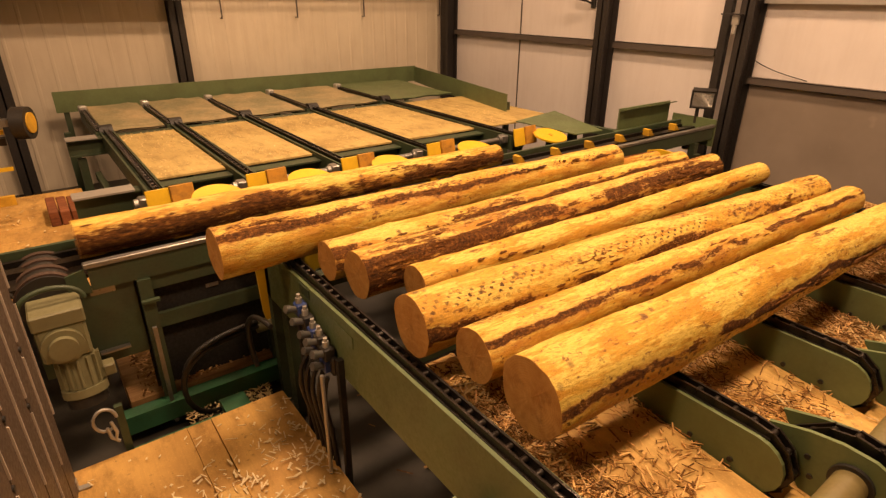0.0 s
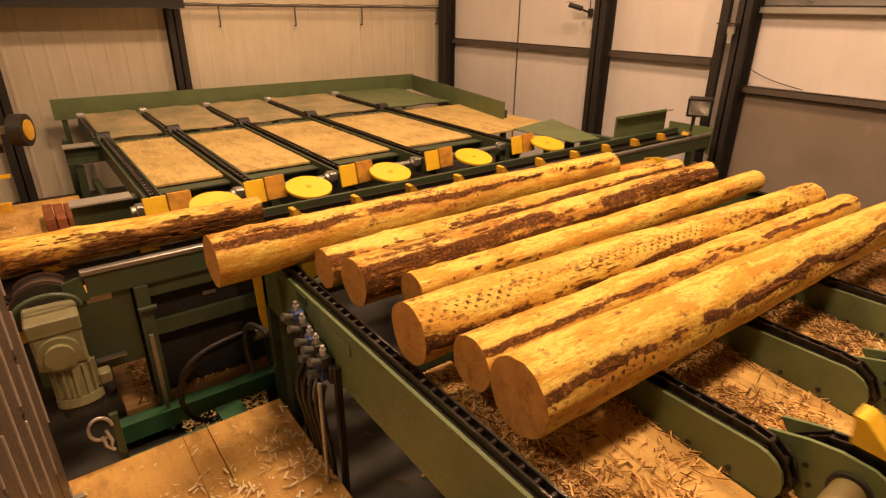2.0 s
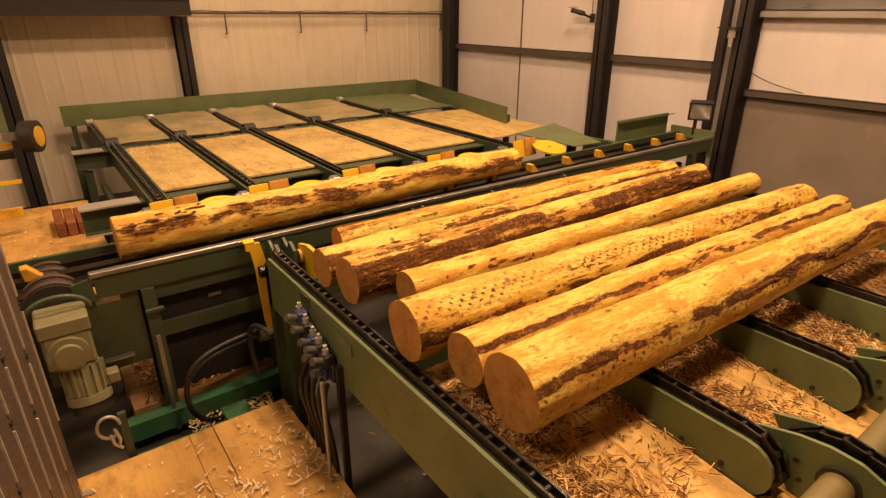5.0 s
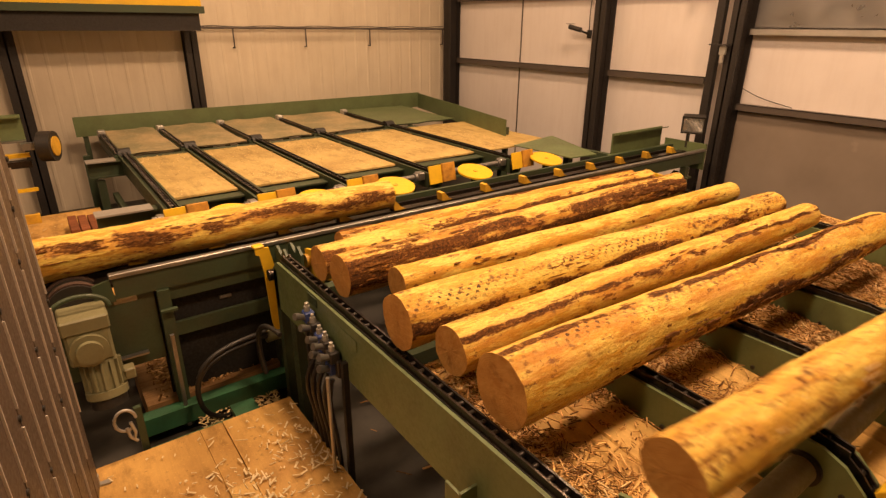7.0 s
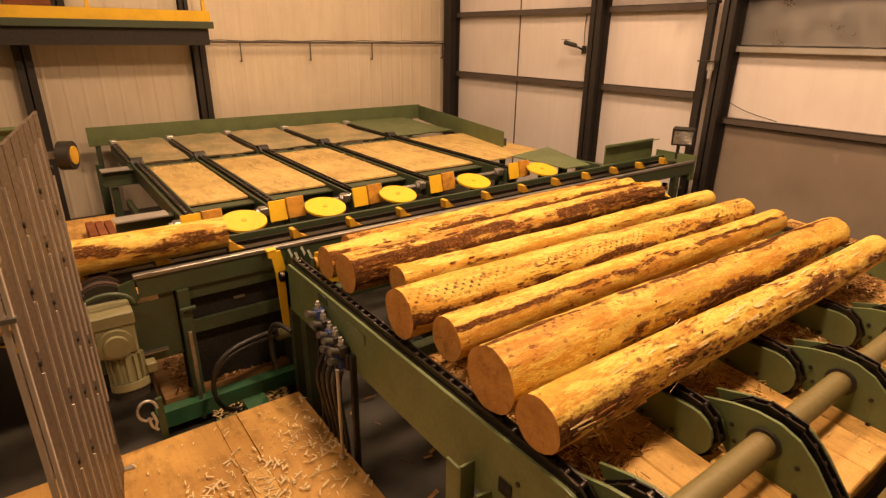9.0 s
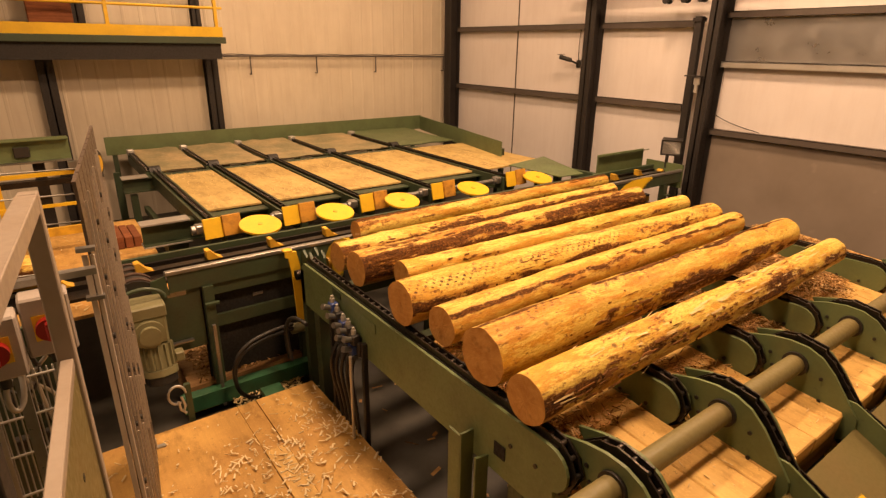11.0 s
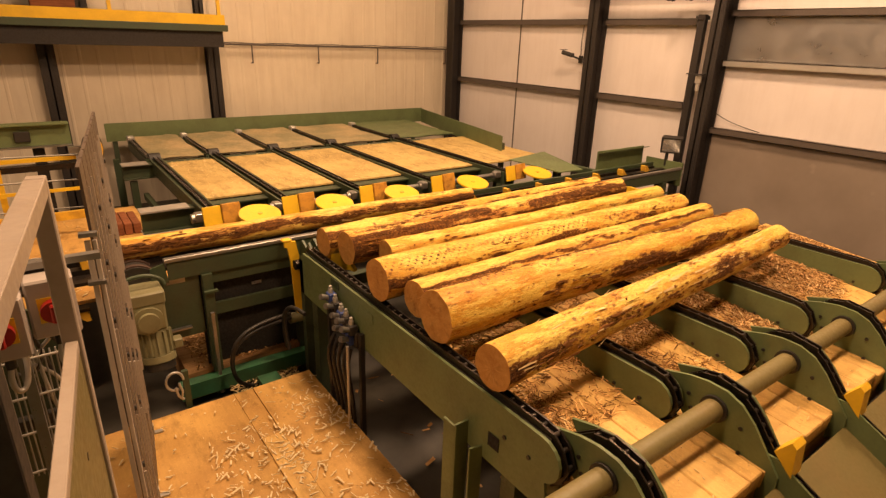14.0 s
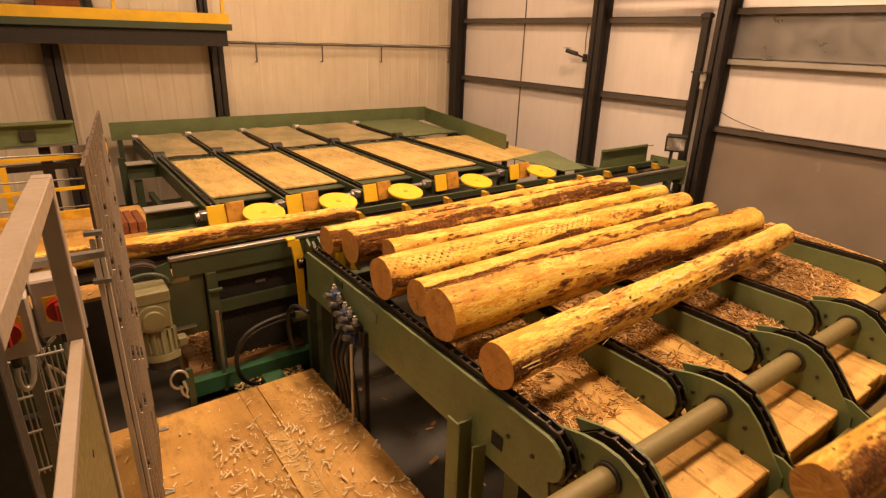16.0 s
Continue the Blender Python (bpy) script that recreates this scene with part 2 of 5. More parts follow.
def ply_mat(name, light, dark):
    """Trodden plywood: soft blotches, boot smears, fine dust and small dark dents, hardly any grain."""
    m, nt, p = nodes_of(name)
    v = mapped(nt)
    big = noise_tex(nt, v, 1.3, 6, 0.62)
    smear = noise_tex(nt, mapped(nt, (2.0, 0.8, 1.0)), 3.4, 7, 0.68)
    grain = noise_tex(nt, mapped(nt, (26, 1.2, 26)), 2.0, 6, 0.6)
    dust = noise_tex(nt, v, 60, 4, 0.65)
    col = ramp(nt, big, [(0.32, dark), (0.60, light)])
    col = mix(nt, math_node(nt, "MULTIPLY", ramp(nt, smear, [(0.50, (0, 0, 0)), (0.70, (1, 1, 1))]), 0.6), col, tuple(c * 0.42 for c in dark))
    col = mix(nt, math_node(nt, "MULTIPLY", ramp(nt, grain, [(0.45, (0, 0, 0)), (0.75, (1, 1, 1))]), 0.22), col, tuple(c * 0.6 for c in dark))
    col = mix(nt, math_node(nt, "MULTIPLY", ramp(nt, dust, [(0.56, (0, 0, 0)), (0.68, (1, 1, 1))]), 0.40), col, tuple(min(1, c * 1.3) for c in light))
    col = mix(nt, math_node(nt, "MULTIPLY", ramp(nt, noise_tex(nt, v, 17, 5, 0.7), [(0.62, (0, 0, 0)), (0.68, (1, 1, 1))]), 0.55), col, tuple(c * 0.3 for c in dark))
    link(nt, col, p.inputs["Base Color"])
    r = ramp(nt, smear, [(0.35, (0.55,) * 3), (0.7, (0.85,) * 3)])
    link(nt, r, p.inputs["Roughness"])
    bump(nt, p, math_node(nt, "ADD", dust, smear), 0.22, 0.004)
    return m


def sheet_mat(name, light, dark):
    """Smooth lining sheet: wide soft blotches and a few rubbed pale spots."""
    m, nt, p = nodes_of(name)
    v = mapped(nt)
    col = ramp(nt, noise_tex(nt, v, 0.8, 4, 0.55), [(0.35, dark), (0.65, light)])
    rub = ramp(nt, noise_tex(nt, v, 2.3, 3, 0.5), [(0.66, (0, 0, 0)), (0.76, (1, 1, 1))])
    col = mix(nt, math_node(nt, "MULTIPLY", rub, 0.5), col, tuple(c * 1.35 for c in light))
    fine = noise_tex(nt, v, 34, 4, 0.6)
    col = mix(nt, math_node(nt, "MULTIPLY", fine, 0.15), col, dark)
    link(nt, col, p.inputs["Base Color"])
    p.inputs["Roughness"].default_value = 0.5
    bump(nt, p, fine, 0.05, 0.003)
    return m


def wall_mat(name, light, dark, streak=0.4):
    """Cream liner sheet with faint streaks and smudges that run down it."""
    m, nt, p = nodes_of(name)
    v = mapped(nt, (3.0, 3.0, 0.35))
    v2 = mapped(nt)
    s = noise_tex(nt, v, 2.4, 7, 0.65)
    b = noise_tex(nt, v2, 0.7, 5, 0.6)
    g = noise_tex(nt, v2, 30, 3, 0.6)
    col = mix(nt, math_node(nt, "MULTIPLY", ramp(nt, s, [(0.45, (0, 0, 0)), (0.8, (1, 1, 1))]), streak), light, dark)
    col = mix(nt, math_node(nt, "MULTIPLY", ramp(nt, b, [(0.45, (0, 0, 0)), (0.75, (1, 1, 1))]), streak * 0.8), col, tuple(c * 0.85 for c in dark))
    col = mix(nt, math_node(nt, "MULTIPLY", g, 0.12), col, dark)
    link(nt, col, p.inputs["Base Color"])
    p.inputs["Roughness"].default_value = 0.55
    bump(nt, p, g, 0.05, 0.003)
    return m


GREEN = painted("machine_green", (0.135, 0.178, 0.076), 0.42, dirt_amount=0.5, chips=0.25)
GREEN_DARK = painted("machine_green_grimy", (0.045, 0.068, 0.034), 0.5, dirt_amount=0.7, chips=0.3)
GREEN_BRIGHT = painted("base_green", (0.04, 0.15, 0.07), 0.45, dirt_amount=0.6)
YELLOW = painted("safety_yellow", (0.80, 0.50, 0.02), 0.4, dirt=(0.25, 0.12, 0.02), dirt_amount=0.35)
YELLOW_WORN = painted("worn_yellow", (0.74, 0.42, 0.03), 0.5, dirt=(0.16, 0.07, 0.02), dirt_amount=0.85, scale=6.0)
SHEET = painted("shiny_grey_sheet", (0.42, 0.41, 0.40), 0.34, dirt=(0.36, 0.33, 0.3), dirt_amount=0.08, metal=0.8, scale=0.25)
PADWOOD = painted("worn_pad", (0.56, 0.27, 0.025), 0.6, dirt=(0.11, 0.045, 0.012), dirt_amount=1.0, scale=9.0, chips=0.4)
GOLDCHIP = boards_mat("shredded_bark", (0.66, 0.42, 0.15), (0.34, 0.17, 0.05), "X", 0.3, True)
STEEL = painted("bare_steel", (0.34, 0.33, 0.31), 0.35, dirt_amount=0.5, metal=0.8)
GALV = painted("galvanised_steel", (0.52, 0.50, 0.46), 0.4, dirt=(0.2, 0.16, 0.1), dirt_amount=0.4, metal=0.55)
CHAIN = painted("oily_chain", (0.035, 0.030, 0.026), 0.32, dirt=(0.09, 0.055, 0.03), dirt_amount=0.5, metal=0.7, scale=9)
BLACK = painted("black_rubber", (0.02, 0.018, 0.016), 0.5, dirt_amount=0.4)
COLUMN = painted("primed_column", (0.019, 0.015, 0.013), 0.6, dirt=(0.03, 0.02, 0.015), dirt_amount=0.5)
GIRT = painted("primed_girt", (0.095, 0.076, 0.064), 0.55, dirt_amount=0.4)
PALE_EDGE = painted("pale_fence_edge", (0.55, 0.49, 0.42), 0.45, dirt=(0.2, 0.15, 0.1), dirt_amount=0.4)
GREYSHEET = sheet_mat("grey_sheet_lining", (0.27, 0.222, 0.18), (0.205, 0.165, 0.13))
LINER = wall_mat("white_liner", (0.70, 0.65, 0.63), (0.54, 0.47, 0.44), 0.35)
CREAM = wall_mat("cream_cladding", (0.66, 0.58, 0.45), (0.48, 0.39, 0.28), 0.45)
# floor tone taken near black: the shade under the decks is in it
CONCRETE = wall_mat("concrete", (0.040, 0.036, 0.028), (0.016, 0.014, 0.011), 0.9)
BEIGE = painted("beige_gate_paint", (0.34, 0.28, 0.225), 0.45, dirt=(0.2, 0.13, 0.07), dirt_amount=0.45)
GEARPAINT = painted("gear_unit_paint", (0.21, 0.20, 0.105), 0.45, dirt=(0.10, 0.07, 0.03), dirt_amount=0.6)
PIPE = painted("shaft_paint", (0.165, 0.138, 0.052), 0.5, dirt=(0.19, 0.12, 0.045), dirt_amount=0.5)
BOARDX = boards_mat("cross_board", (0.54, 0.34, 0.11), (0.34, 0.18, 0.05), "X")
PLATFORM = ply_mat("platform_ply", (0.55, 0.325, 0.085), (0.36, 0.185, 0.042))
DECKPLANK = ply_mat("trodden_plank", (0.66, 0.425, 0.125), (0.47, 0.27, 0.068))
RAISED = ply_mat("raised_plank", (0.66, 0.42, 0.13), (0.48, 0.275, 0.07))
FARBOARD = ply_mat("dusty_deck_board", (0.54, 0.39, 0.135), (0.38, 0.255, 0.08))
BLOCKWOOD = boards_mat("red_block", (0.28, 0.10, 0.04), (0.14, 0.045, 0.02), "X")
END = end_mat()
PALECHIP = boards_mat("fresh_chip", (0.88, 0.76, 0.50), (0.70, 0.54, 0.28), "X", 0.05)
CHIP = boards_mat("wood_chip", (0.82, 0.66, 0.36), (0.60, 0.42, 0.18), "X", 0.1)
CHIPBROWN = boards_mat("bark_chip", (0.58, 0.37, 0.15), (0.24, 0.125, 0.045), "X", 0.4, True)
BLUE = painted("valve_blue", (0.03, 0.06, 0.22), 0.4, dirt_amount=0.3)
REDPLASTIC = painted("stop_red", (0.30, 0.012, 0.01), 0.35, dirt_amount=0.15)
BOXWHITE = painted("switch_box", (0.42, 0.37, 0.33), 0.45, dirt_amount=0.3)
LAMPGLASS = painted("lamp_reflector", (0.86, 0.84, 0.80), 0.22, dirt_amount=0.12, metal=0.85)
ROOF = painted("roof_steel", (0.16, 0.14, 0.12), 0.6, dirt_amount=0.4)
FENCE = painted("fence_paint", (0.088, 0.061, 0.042), 0.5, dirt=(0.10, 0.07, 0.05), dirt_amount=0.5)
BARK = boards_mat("bark", (0.24, 0.096, 0.018), (0.045, 0.017, 0.004), "X", 0.5)
# near-black paint that holds the depth of shade in its colour
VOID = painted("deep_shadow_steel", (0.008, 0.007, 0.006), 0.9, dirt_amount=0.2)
LAGGING = painted("worn_lagging", (0.07, 0.04, 0.028), 0.6, dirt=(0.02, 0.014, 0.01), dirt_amount=0.7)
SAWDUST = boards_mat("sawdust", (0.50, 0.31, 0.14), (0.26, 0.14, 0.06), "X", 0.4)


# ---------------------------------------------------------------- mesh tools
class Shape:
    """Collects solids into one mesh."""

    def __init__(self):
        self.v, self.f, self.smooth = [], [], []

    def add(self, verts, faces, smooth=False):
        n = len(self.v)
        self.v += [tuple(a) for a in verts]
        self.f += [tuple(i + n for i in q) for q in faces]
        self.smooth += [smooth] * len(faces)
        return self

    def box(self, x0, y0, z0, x1, y1, z1, bevel=0.0):
        b = min(bevel, 0.45 * min(abs(x1 - x0), abs(y1 - y0), abs(z1 - z0)))
        if b <= 0:
            vs = [(x, y, z) for z in (z0, z1) for y in (y0, y1) for x in (x0, x1)]
            return self.add(vs, [(0, 2, 3, 1), (4, 5, 7, 6), (0, 1, 5, 4), (2, 6, 7, 3), (0, 4, 6, 2), (1, 3, 7, 5)])
        bm = bmesh.new()
        bmesh.ops.create_cube(bm, size=1, matrix=Matrix.Translation(((x0 + x1) / 2, (y0 + y1) / 2, (z0 + z1) / 2)) @ Matrix.Diagonal((x1 - x0, y1 - y0, z1 - z0, 1)))
        bmesh.ops.bevel(bm, geom=bm.edges[:], offset=b, segments=1, affect="EDGES", profile=0.5)
        bm.verts.index_update()
        self.add([v.co[:] for v in bm.verts], [[v.index for v in f.verts] for f in bm.faces])
        bm.free()
        return self

    def cyl(self, p0, p1, r, n=20, r1=None, caps=True):
        a, b = Vector(p0), Vector(p1)
        d = (b - a).normalized()
        s = d.orthogonal().normalized()
        t = d.cross(s)
        r1 = r if r1 is None else r1
        ring = lambda c, q: [c + (s * math.cos(k) + t * math.sin(k)) * q for k in (2 * math.pi * i / n for i in range(n))]
        self.add(ring(a, r) + ring(b, r1), [(i, (i + 1) % n, n + (i + 1) % n, n + i) for i in range(n)], True)
        if caps:
            self.add(ring(a, r), [tuple(reversed(range(n)))])
            self.add(ring(b, r1), [tuple(range(n))])
        return self

    def prism(self, outline, axis, a, b):
        """An outline in the plane across an axis, drawn out from a to b. For "x" it holds (y, z), for "y" (x, z), for "z" (x, y)."""
        put = {"x": lambda u, w, k: (k, u, w), "y": lambda u, w, k: (u, k, w), "z": lambda u, w, k: (u, w, k)}[axis]
        n = len(outline)
        area = sum(outline[i][0] * outline[(i + 1) % n][1] - outline[(i + 1) % n][0] * outline[i][1] for i in range(n))
        pts = list(outline) if (area > 0) != (axis == "y") else list(reversed(outline))
        if a > b:
            a, b = b, a
        self.add([put(u, w, a) for u, w in pts] + [put(u, w, b) for u, w in pts],
                 [tuple(reversed(range(n))), tuple(range(n, 2 * n))] + [(i, (i + 1) % n, n + (i + 1) % n, n + i) for i in range(n)])
        return self

    def tube(self, pts, r, n=8):
        pts = [Vector(p) for p in pts]
        rings = []
        up = Vector((0.31, 0.17, 0.93))
        for i, p in enumerate(pts):
            d = (pts[min(i + 1, len(pts) - 1)] - pts[max(i - 1, 0)]).normalized()
            s = d.cross(up).normalized()
            t = d.cross(s)
            rings.append([p + (s * math.cos(k) + t * math.sin(k)) * r for k in (2 * math.pi * j / n for j in range(n))])
        vs = [v for ring in rings for v in ring]
        fs = [(i * n + j, i * n + (j + 1) % n, (i + 1) * n + (j + 1) % n, (i + 1) * n + j) for i in range(len(pts) - 1) for j in range(n)]
        self.add(vs, fs, True)
        self.add(rings[0], [tuple(reversed(range(n)))])
        return self.add(rings[-1], [tuple(range(n))])

    def mesh(self, name, *mats):
        me = bpy.data.meshes.new(name)
        me.from_pydata(self.v, [], self.f)
        me.polygons.foreach_set("use_smooth", self.smooth)
        bm = bmesh.new()
        bm.from_mesh(me)
        bmesh.ops.recalc_face_normals(bm, faces=bm.faces)
        bm.to_mesh(me)
        bm.free()
        for m in mats:
            me.materials.append(m)
        return me


def part(name, shape, material, parent=None, label=""):
    ob = new(name, shape.mesh(name, material))
    ob.parent = parent
    if label:
        tagged(ob, label)
    return ob


def thing(name, label, category, m=None, group="", kind=""):
    ob = new(name)
    if m is not None:
        ob.matrix_world = m
    return tagged(ob, label, category, group, kind)


def solid(name, shape, material, label, category, group="", kind=""):
    return tagged(part(name, shape, material), label, category, group, kind)


def curve_pts(a, b, c, d, n=14):
    """Points on a smooth curve from a to d, pulled by b and c."""
    a, b, c, d = map(Vector, (a, b, c, d))
    return [a * (1 - t) ** 3 + b * 3 * t * (1 - t) ** 2 + c * 3 * t * t * (1 - t) + d * t ** 3 for t in (i / n for i in range(n + 1))]


# ---------------------------------------------------------------- the hall
DECK = 1.53          # height of the chains
XE, YN = 9.27, 12.42  # inner faces of the east and north walls
XW, YS, TOP = -14.5, -5.0, 8.4

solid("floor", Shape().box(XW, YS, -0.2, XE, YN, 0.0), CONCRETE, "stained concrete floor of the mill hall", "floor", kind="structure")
# roof is out of view; its dark tone holds down bounced light
solid("ceiling", Shape().box(XW - 0.2, YS - 0.2, TOP, XE + 0.2, YN + 0.2, TOP + 0.2), ROOF, "unseen roof sheets, dark to cut bounced light", "ceiling", kind="structure")
solid("wall_west", Shape().box(XW - 0.2, YS, -0.2, XW, YN, TOP), CREAM, "cream sheet wall", "wall", kind="structure")
solid("wall_south", Shape().box(XW - 0.2, YS - 0.2, -0.2, XE + 0.2, YS, TOP), CREAM, "cream sheet wall", "wall", kind="structure")


def north_wall():
    """Ribbed cladding: narrow raised ribs every 0.3 m."""
    prof = []
    x = XW - 0.2
    while x < XE:
        prof += [(x, 0.0), (x + 0.235, 0.0), (x + 0.25, -0.006), (x + 0.285, -0.006)]
        x += 0.3
    s = Shape()
    n = len(prof)
    vs = [(px, YN + py, z) for z in (-0.2, TOP) for px, py in prof]
    s.add(vs, [(i, i + 1, n + i + 1, n + i) for i in range(n - 1)])
    s.box(XW - 0.2, YN + 0.02, -0.2, XE + 0.2, YN + 0.2, TOP)
    return solid("wall_north", s, CREAM, "cream ribbed metal cladding wall", "wall", kind="structure")


north_wall()
solid("wall_east", Shape().box(XE, YS, -0.2, XE + 0.2, YN + 0.2, TOP), LINER, "white lining sheets on the end wall", "wall", kind="structure")
joints = thing("trim", "thin dark joints between the lining sheets", "trim", kind="structure")
for y in (9.75,):
    part("joint", Shape().box(XE - 0.012, y, 0, XE, y + 0.03, TOP), GIRT, joints)
solid("trim_corner", Shape().box(XE - 0.13, YN - 0.05, 1.0, XE - 0.05, YN - 0.02, TOP), LINER, "white corner flashing strip", "trim", kind="structure")


def i_column(name, x, y, w, d, z0, z1, along="y"):
    """A rolled steel column: two flanges and a web."""
    s = Shape()
    if along == "y":
        s.box(x - d, y - w / 2, z0, x - d + 0.02, y + w / 2, z1).box(x - 0.02, y - w / 2, z0, x, y + w / 2, z1).box(x - d, y - 0.012, z0, x, y + 0.012, z1)
    else:
        s.box(x - w / 2, y - d, z0, x + w / 2, y - d + 0.02, z1).box(x - w / 2, y - 0.02, z0, x + w / 2, y, z1).box(x - 0.012, y - d, z0, x + 0.012, y, z1)
    return solid(name, s, COLUMN, "dark brown steel column against the wall", "column", "wall columns", "structure")


i_column("column", XE - 0.02, 12.1, 0.28, 0.30, 0, TOP)
i_column("column", XE - 0.02, 7.40, 0.25, 0.30, 0, TOP)
i_column("column", XE - 0.02, 4.79, 0.20, 0.36, 0, TOP)
i_column("column", 2.92, YN - 0.02, 0.24, 0.24, 0, 3.16, "x")
i_column("column", 0.05, YN - 0.02, 0.26, 0.24, 0, 3.16, "x")
i_column("column", -3.2, YN - 0.02, 0.26, 0.24, 0, 3.16, "x")
part_post = Shape().box(XE - 0.28, 5.07, 0, XE - 0.18, 5.19, 3.98).box(XE - 0.30, 5.05, 3.9, XE - 0.16, 5.22, 3.96)
solid("door_post", part_post, COLUMN, "dark square post beside the wall column", "post", kind="structure")


def girt(y0, y1, z, h=0.11, mat=GIRT, label="dark steel wall rail"):
    s = Shape().box(XE - 0.12, y0, z - 0.012, XE, y1, z).box(XE - 0.12, y0, z - h, XE - 0.108, y1, z).box(XE - 0.035, y0, z - h, XE, y1, z - h + 0.012)
    return solid("girt", s, mat, label, "wall rail", "wall rails", "structure")


for y0, y1 in ((7.6, 11.95), (5.3, 7.24)):
    for z in (2.53, 3.93, 5.35, 6.8):
        girt(y0, y1, z)
for z, mat in ((2.17, GIRT), (3.28, GALV), (4.05, GIRT), (5.4, GIRT)):
    girt(YS, 4.7, z, 0.095, mat)
solid("panel_low", Shape().box(XE - 0.03, YS, 0, XE - 0.004, 4.7, 2.05), GREYSHEET, "grey weathered sheet boarding the lower wall", "panel", kind="structure")
solid("panel_high", Shape().box(XE - 0.03, YS, 3.29, XE - 0.004, 4.7, 3.93), SHEET, "shiny grey metal strip between the wall rails", "panel", kind="structure")


def conduit():
    c = thing("conduit", "thin grey pipe run on brackets along the wall", "pipe", kind="structure")
    part("pipe", Shape().cyl((3.1, YN - 0.12, 3.22), (9.1, YN - 0.12, 3.20), 0.022, 10), GIRT, c)
    part("cable", Shape().tube([(3.1 + 0.3 * i, YN - 0.10, 3.245 + 0.012 * math.sin(i * 1.7)) for i in range(21)], 0.008, 6), BLACK, c)
    for x in (3.76, 5.30, 6.87, 8.95):
        part("hook", Shape().box(x, YN - 0.13, 2.83, x + 0.02, YN - 0.02, 2.85).box(x, YN - 0.13, 2.83, x + 0.022, YN - 0.105, 3.2), GIRT, c)
    return c


conduit()


def mezzanine():
    m = thing("mezzanine", "raised walkway with a dark steel edge and yellow guard rail", "walkway", kind="structure")
    part("edge_beam", Shape().box(XW, 11.55, 3.17, 2.98, 11.75, 3.46), COLUMN, m)
    part("deck_plate", Shape().box(XW, 11.45, 3.46, 3.06, YN - 0.03, 3.578), GREEN_DARK, m, "dark green walkway plate")
    part("toe_board", Shape().box(XW, 11.48, 3.58, 3.02, 11.50, 3.76), YELLOW, m, "yellow toe board")
    for x in (-4.2, -2.5, -0.8, 1.05, 2.90):
        part("post", Shape().box(x, 11.505, 3.58, x + 0.06, 11.56, 4.6), YELLOW, m)
    part("hand_rail", Shape().cyl((XW, 11.53, 4.6), (3.06, 11.53, 4.6), 0.03, 10), YELLOW, m)
    part("mid_rail", Shape().cyl((XW, 11.53, 4.1), (3.06, 11.53, 4.1), 0.025, 10), YELLOW, m)
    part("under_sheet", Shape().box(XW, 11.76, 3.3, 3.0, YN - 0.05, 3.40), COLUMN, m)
    return m


mezzanine()
i_column("column", 0.7, YN - 0.02, 0.24, 0.2, 3.5, TOP, "x")
i_column("column", 2.75, YN - 0.02, 0.16, 0.2, 3.5, TOP, "x")
cupboard = thing("cabinet", "brown cupboard standing on the raised walkway", "cabinet")
part("body", Shape().box(-0.05, 11.8, 3.585, 0.60, 12.2, 5.0, 0.01), BLOCKWOOD, cupboard)


def wall_camera():
    c = thing("security_camera", "small black camera on a wall bracket with its cable", "camera")
    part("bracket", Shape().cyl((9.25, 7.86, 3.14), (9.06, 7.88, 3.20), 0.02, 10).box(9.23, 7.80, 3.07, 9.262, 7.90, 3.22, 0.005), BLACK, c)
    part("housing", Shape().cyl((9.06, 7.90, 3.22), (8.98, 8.14, 3.28), 0.045, 14), BLACK, c)
    part("hood", Shape().box(8.95, 8.06, 3.325, 9.05, 8.20, 3.335), BLACK, c)
    part("cable", Shape().tube(curve_pts((9.24, 7.85, 3.2), (9.1, 7.75, 3.4), (9.26, 7.9, 3.6), (9.255, 7.85, 3.9)), 0.008, 6), BLACK, c)
    return c


wall_camera()


def wall_bits():
    j = thing("junction_box", "small pale junction box on the wall column with a cable", "switch")
    part("case", Shape().box(8.80, 4.84, 2.90, 8.845, 4.94, 3.02, 0.005).cyl((8.82, 4.89, 2.78), (8.82, 4.89, 2.90), 0.03, 10), GALV, j)
    part("cable", Shape().tube(curve_pts((9.15, 4.66, 2.42), (9.2, 4.45, 2.30), (9.22, 4.3, 2.26), (9.22, 3.9, 2.19)), 0.007, 6), BLACK, j)
    part("bracket", Shape().box(8.77, 4.80, 3.03, 8.86, 5.10, 3.05), COLUMN, j)
    return j


wall_bits()


def hoist():
    h = thing("hoist_trolley", "black pulley trolley on a rail beside the column", "hoist", kind="structure")
    part("rail", Shape().box(8.78, 4.0, 4.42, 8.90, 8.0, 4.52), COLUMN, h)
    for y in (5.02, 5.32, 5.66):
        part("wheel", Shape().cyl((8.76, y, 4.24), (8.79, y, 4.24), 0.055, 14).cyl((8.88, y, 4.24), (8.91, y, 4.24), 0.055, 14).cyl((8.79, y, 4.24), (8.88, y, 4.24), 0.02, 8), BLACK, h)
    part("plate", Shape().box(8.82, 4.98, 4.245, 8.86, 5.72, 4.275, 0.005), STEEL, h)
    part("hanger", Shape().box(8.83, 5.30, 4.275, 8.85, 5.36, 4.42), BLACK, h)
    return h


hoist()


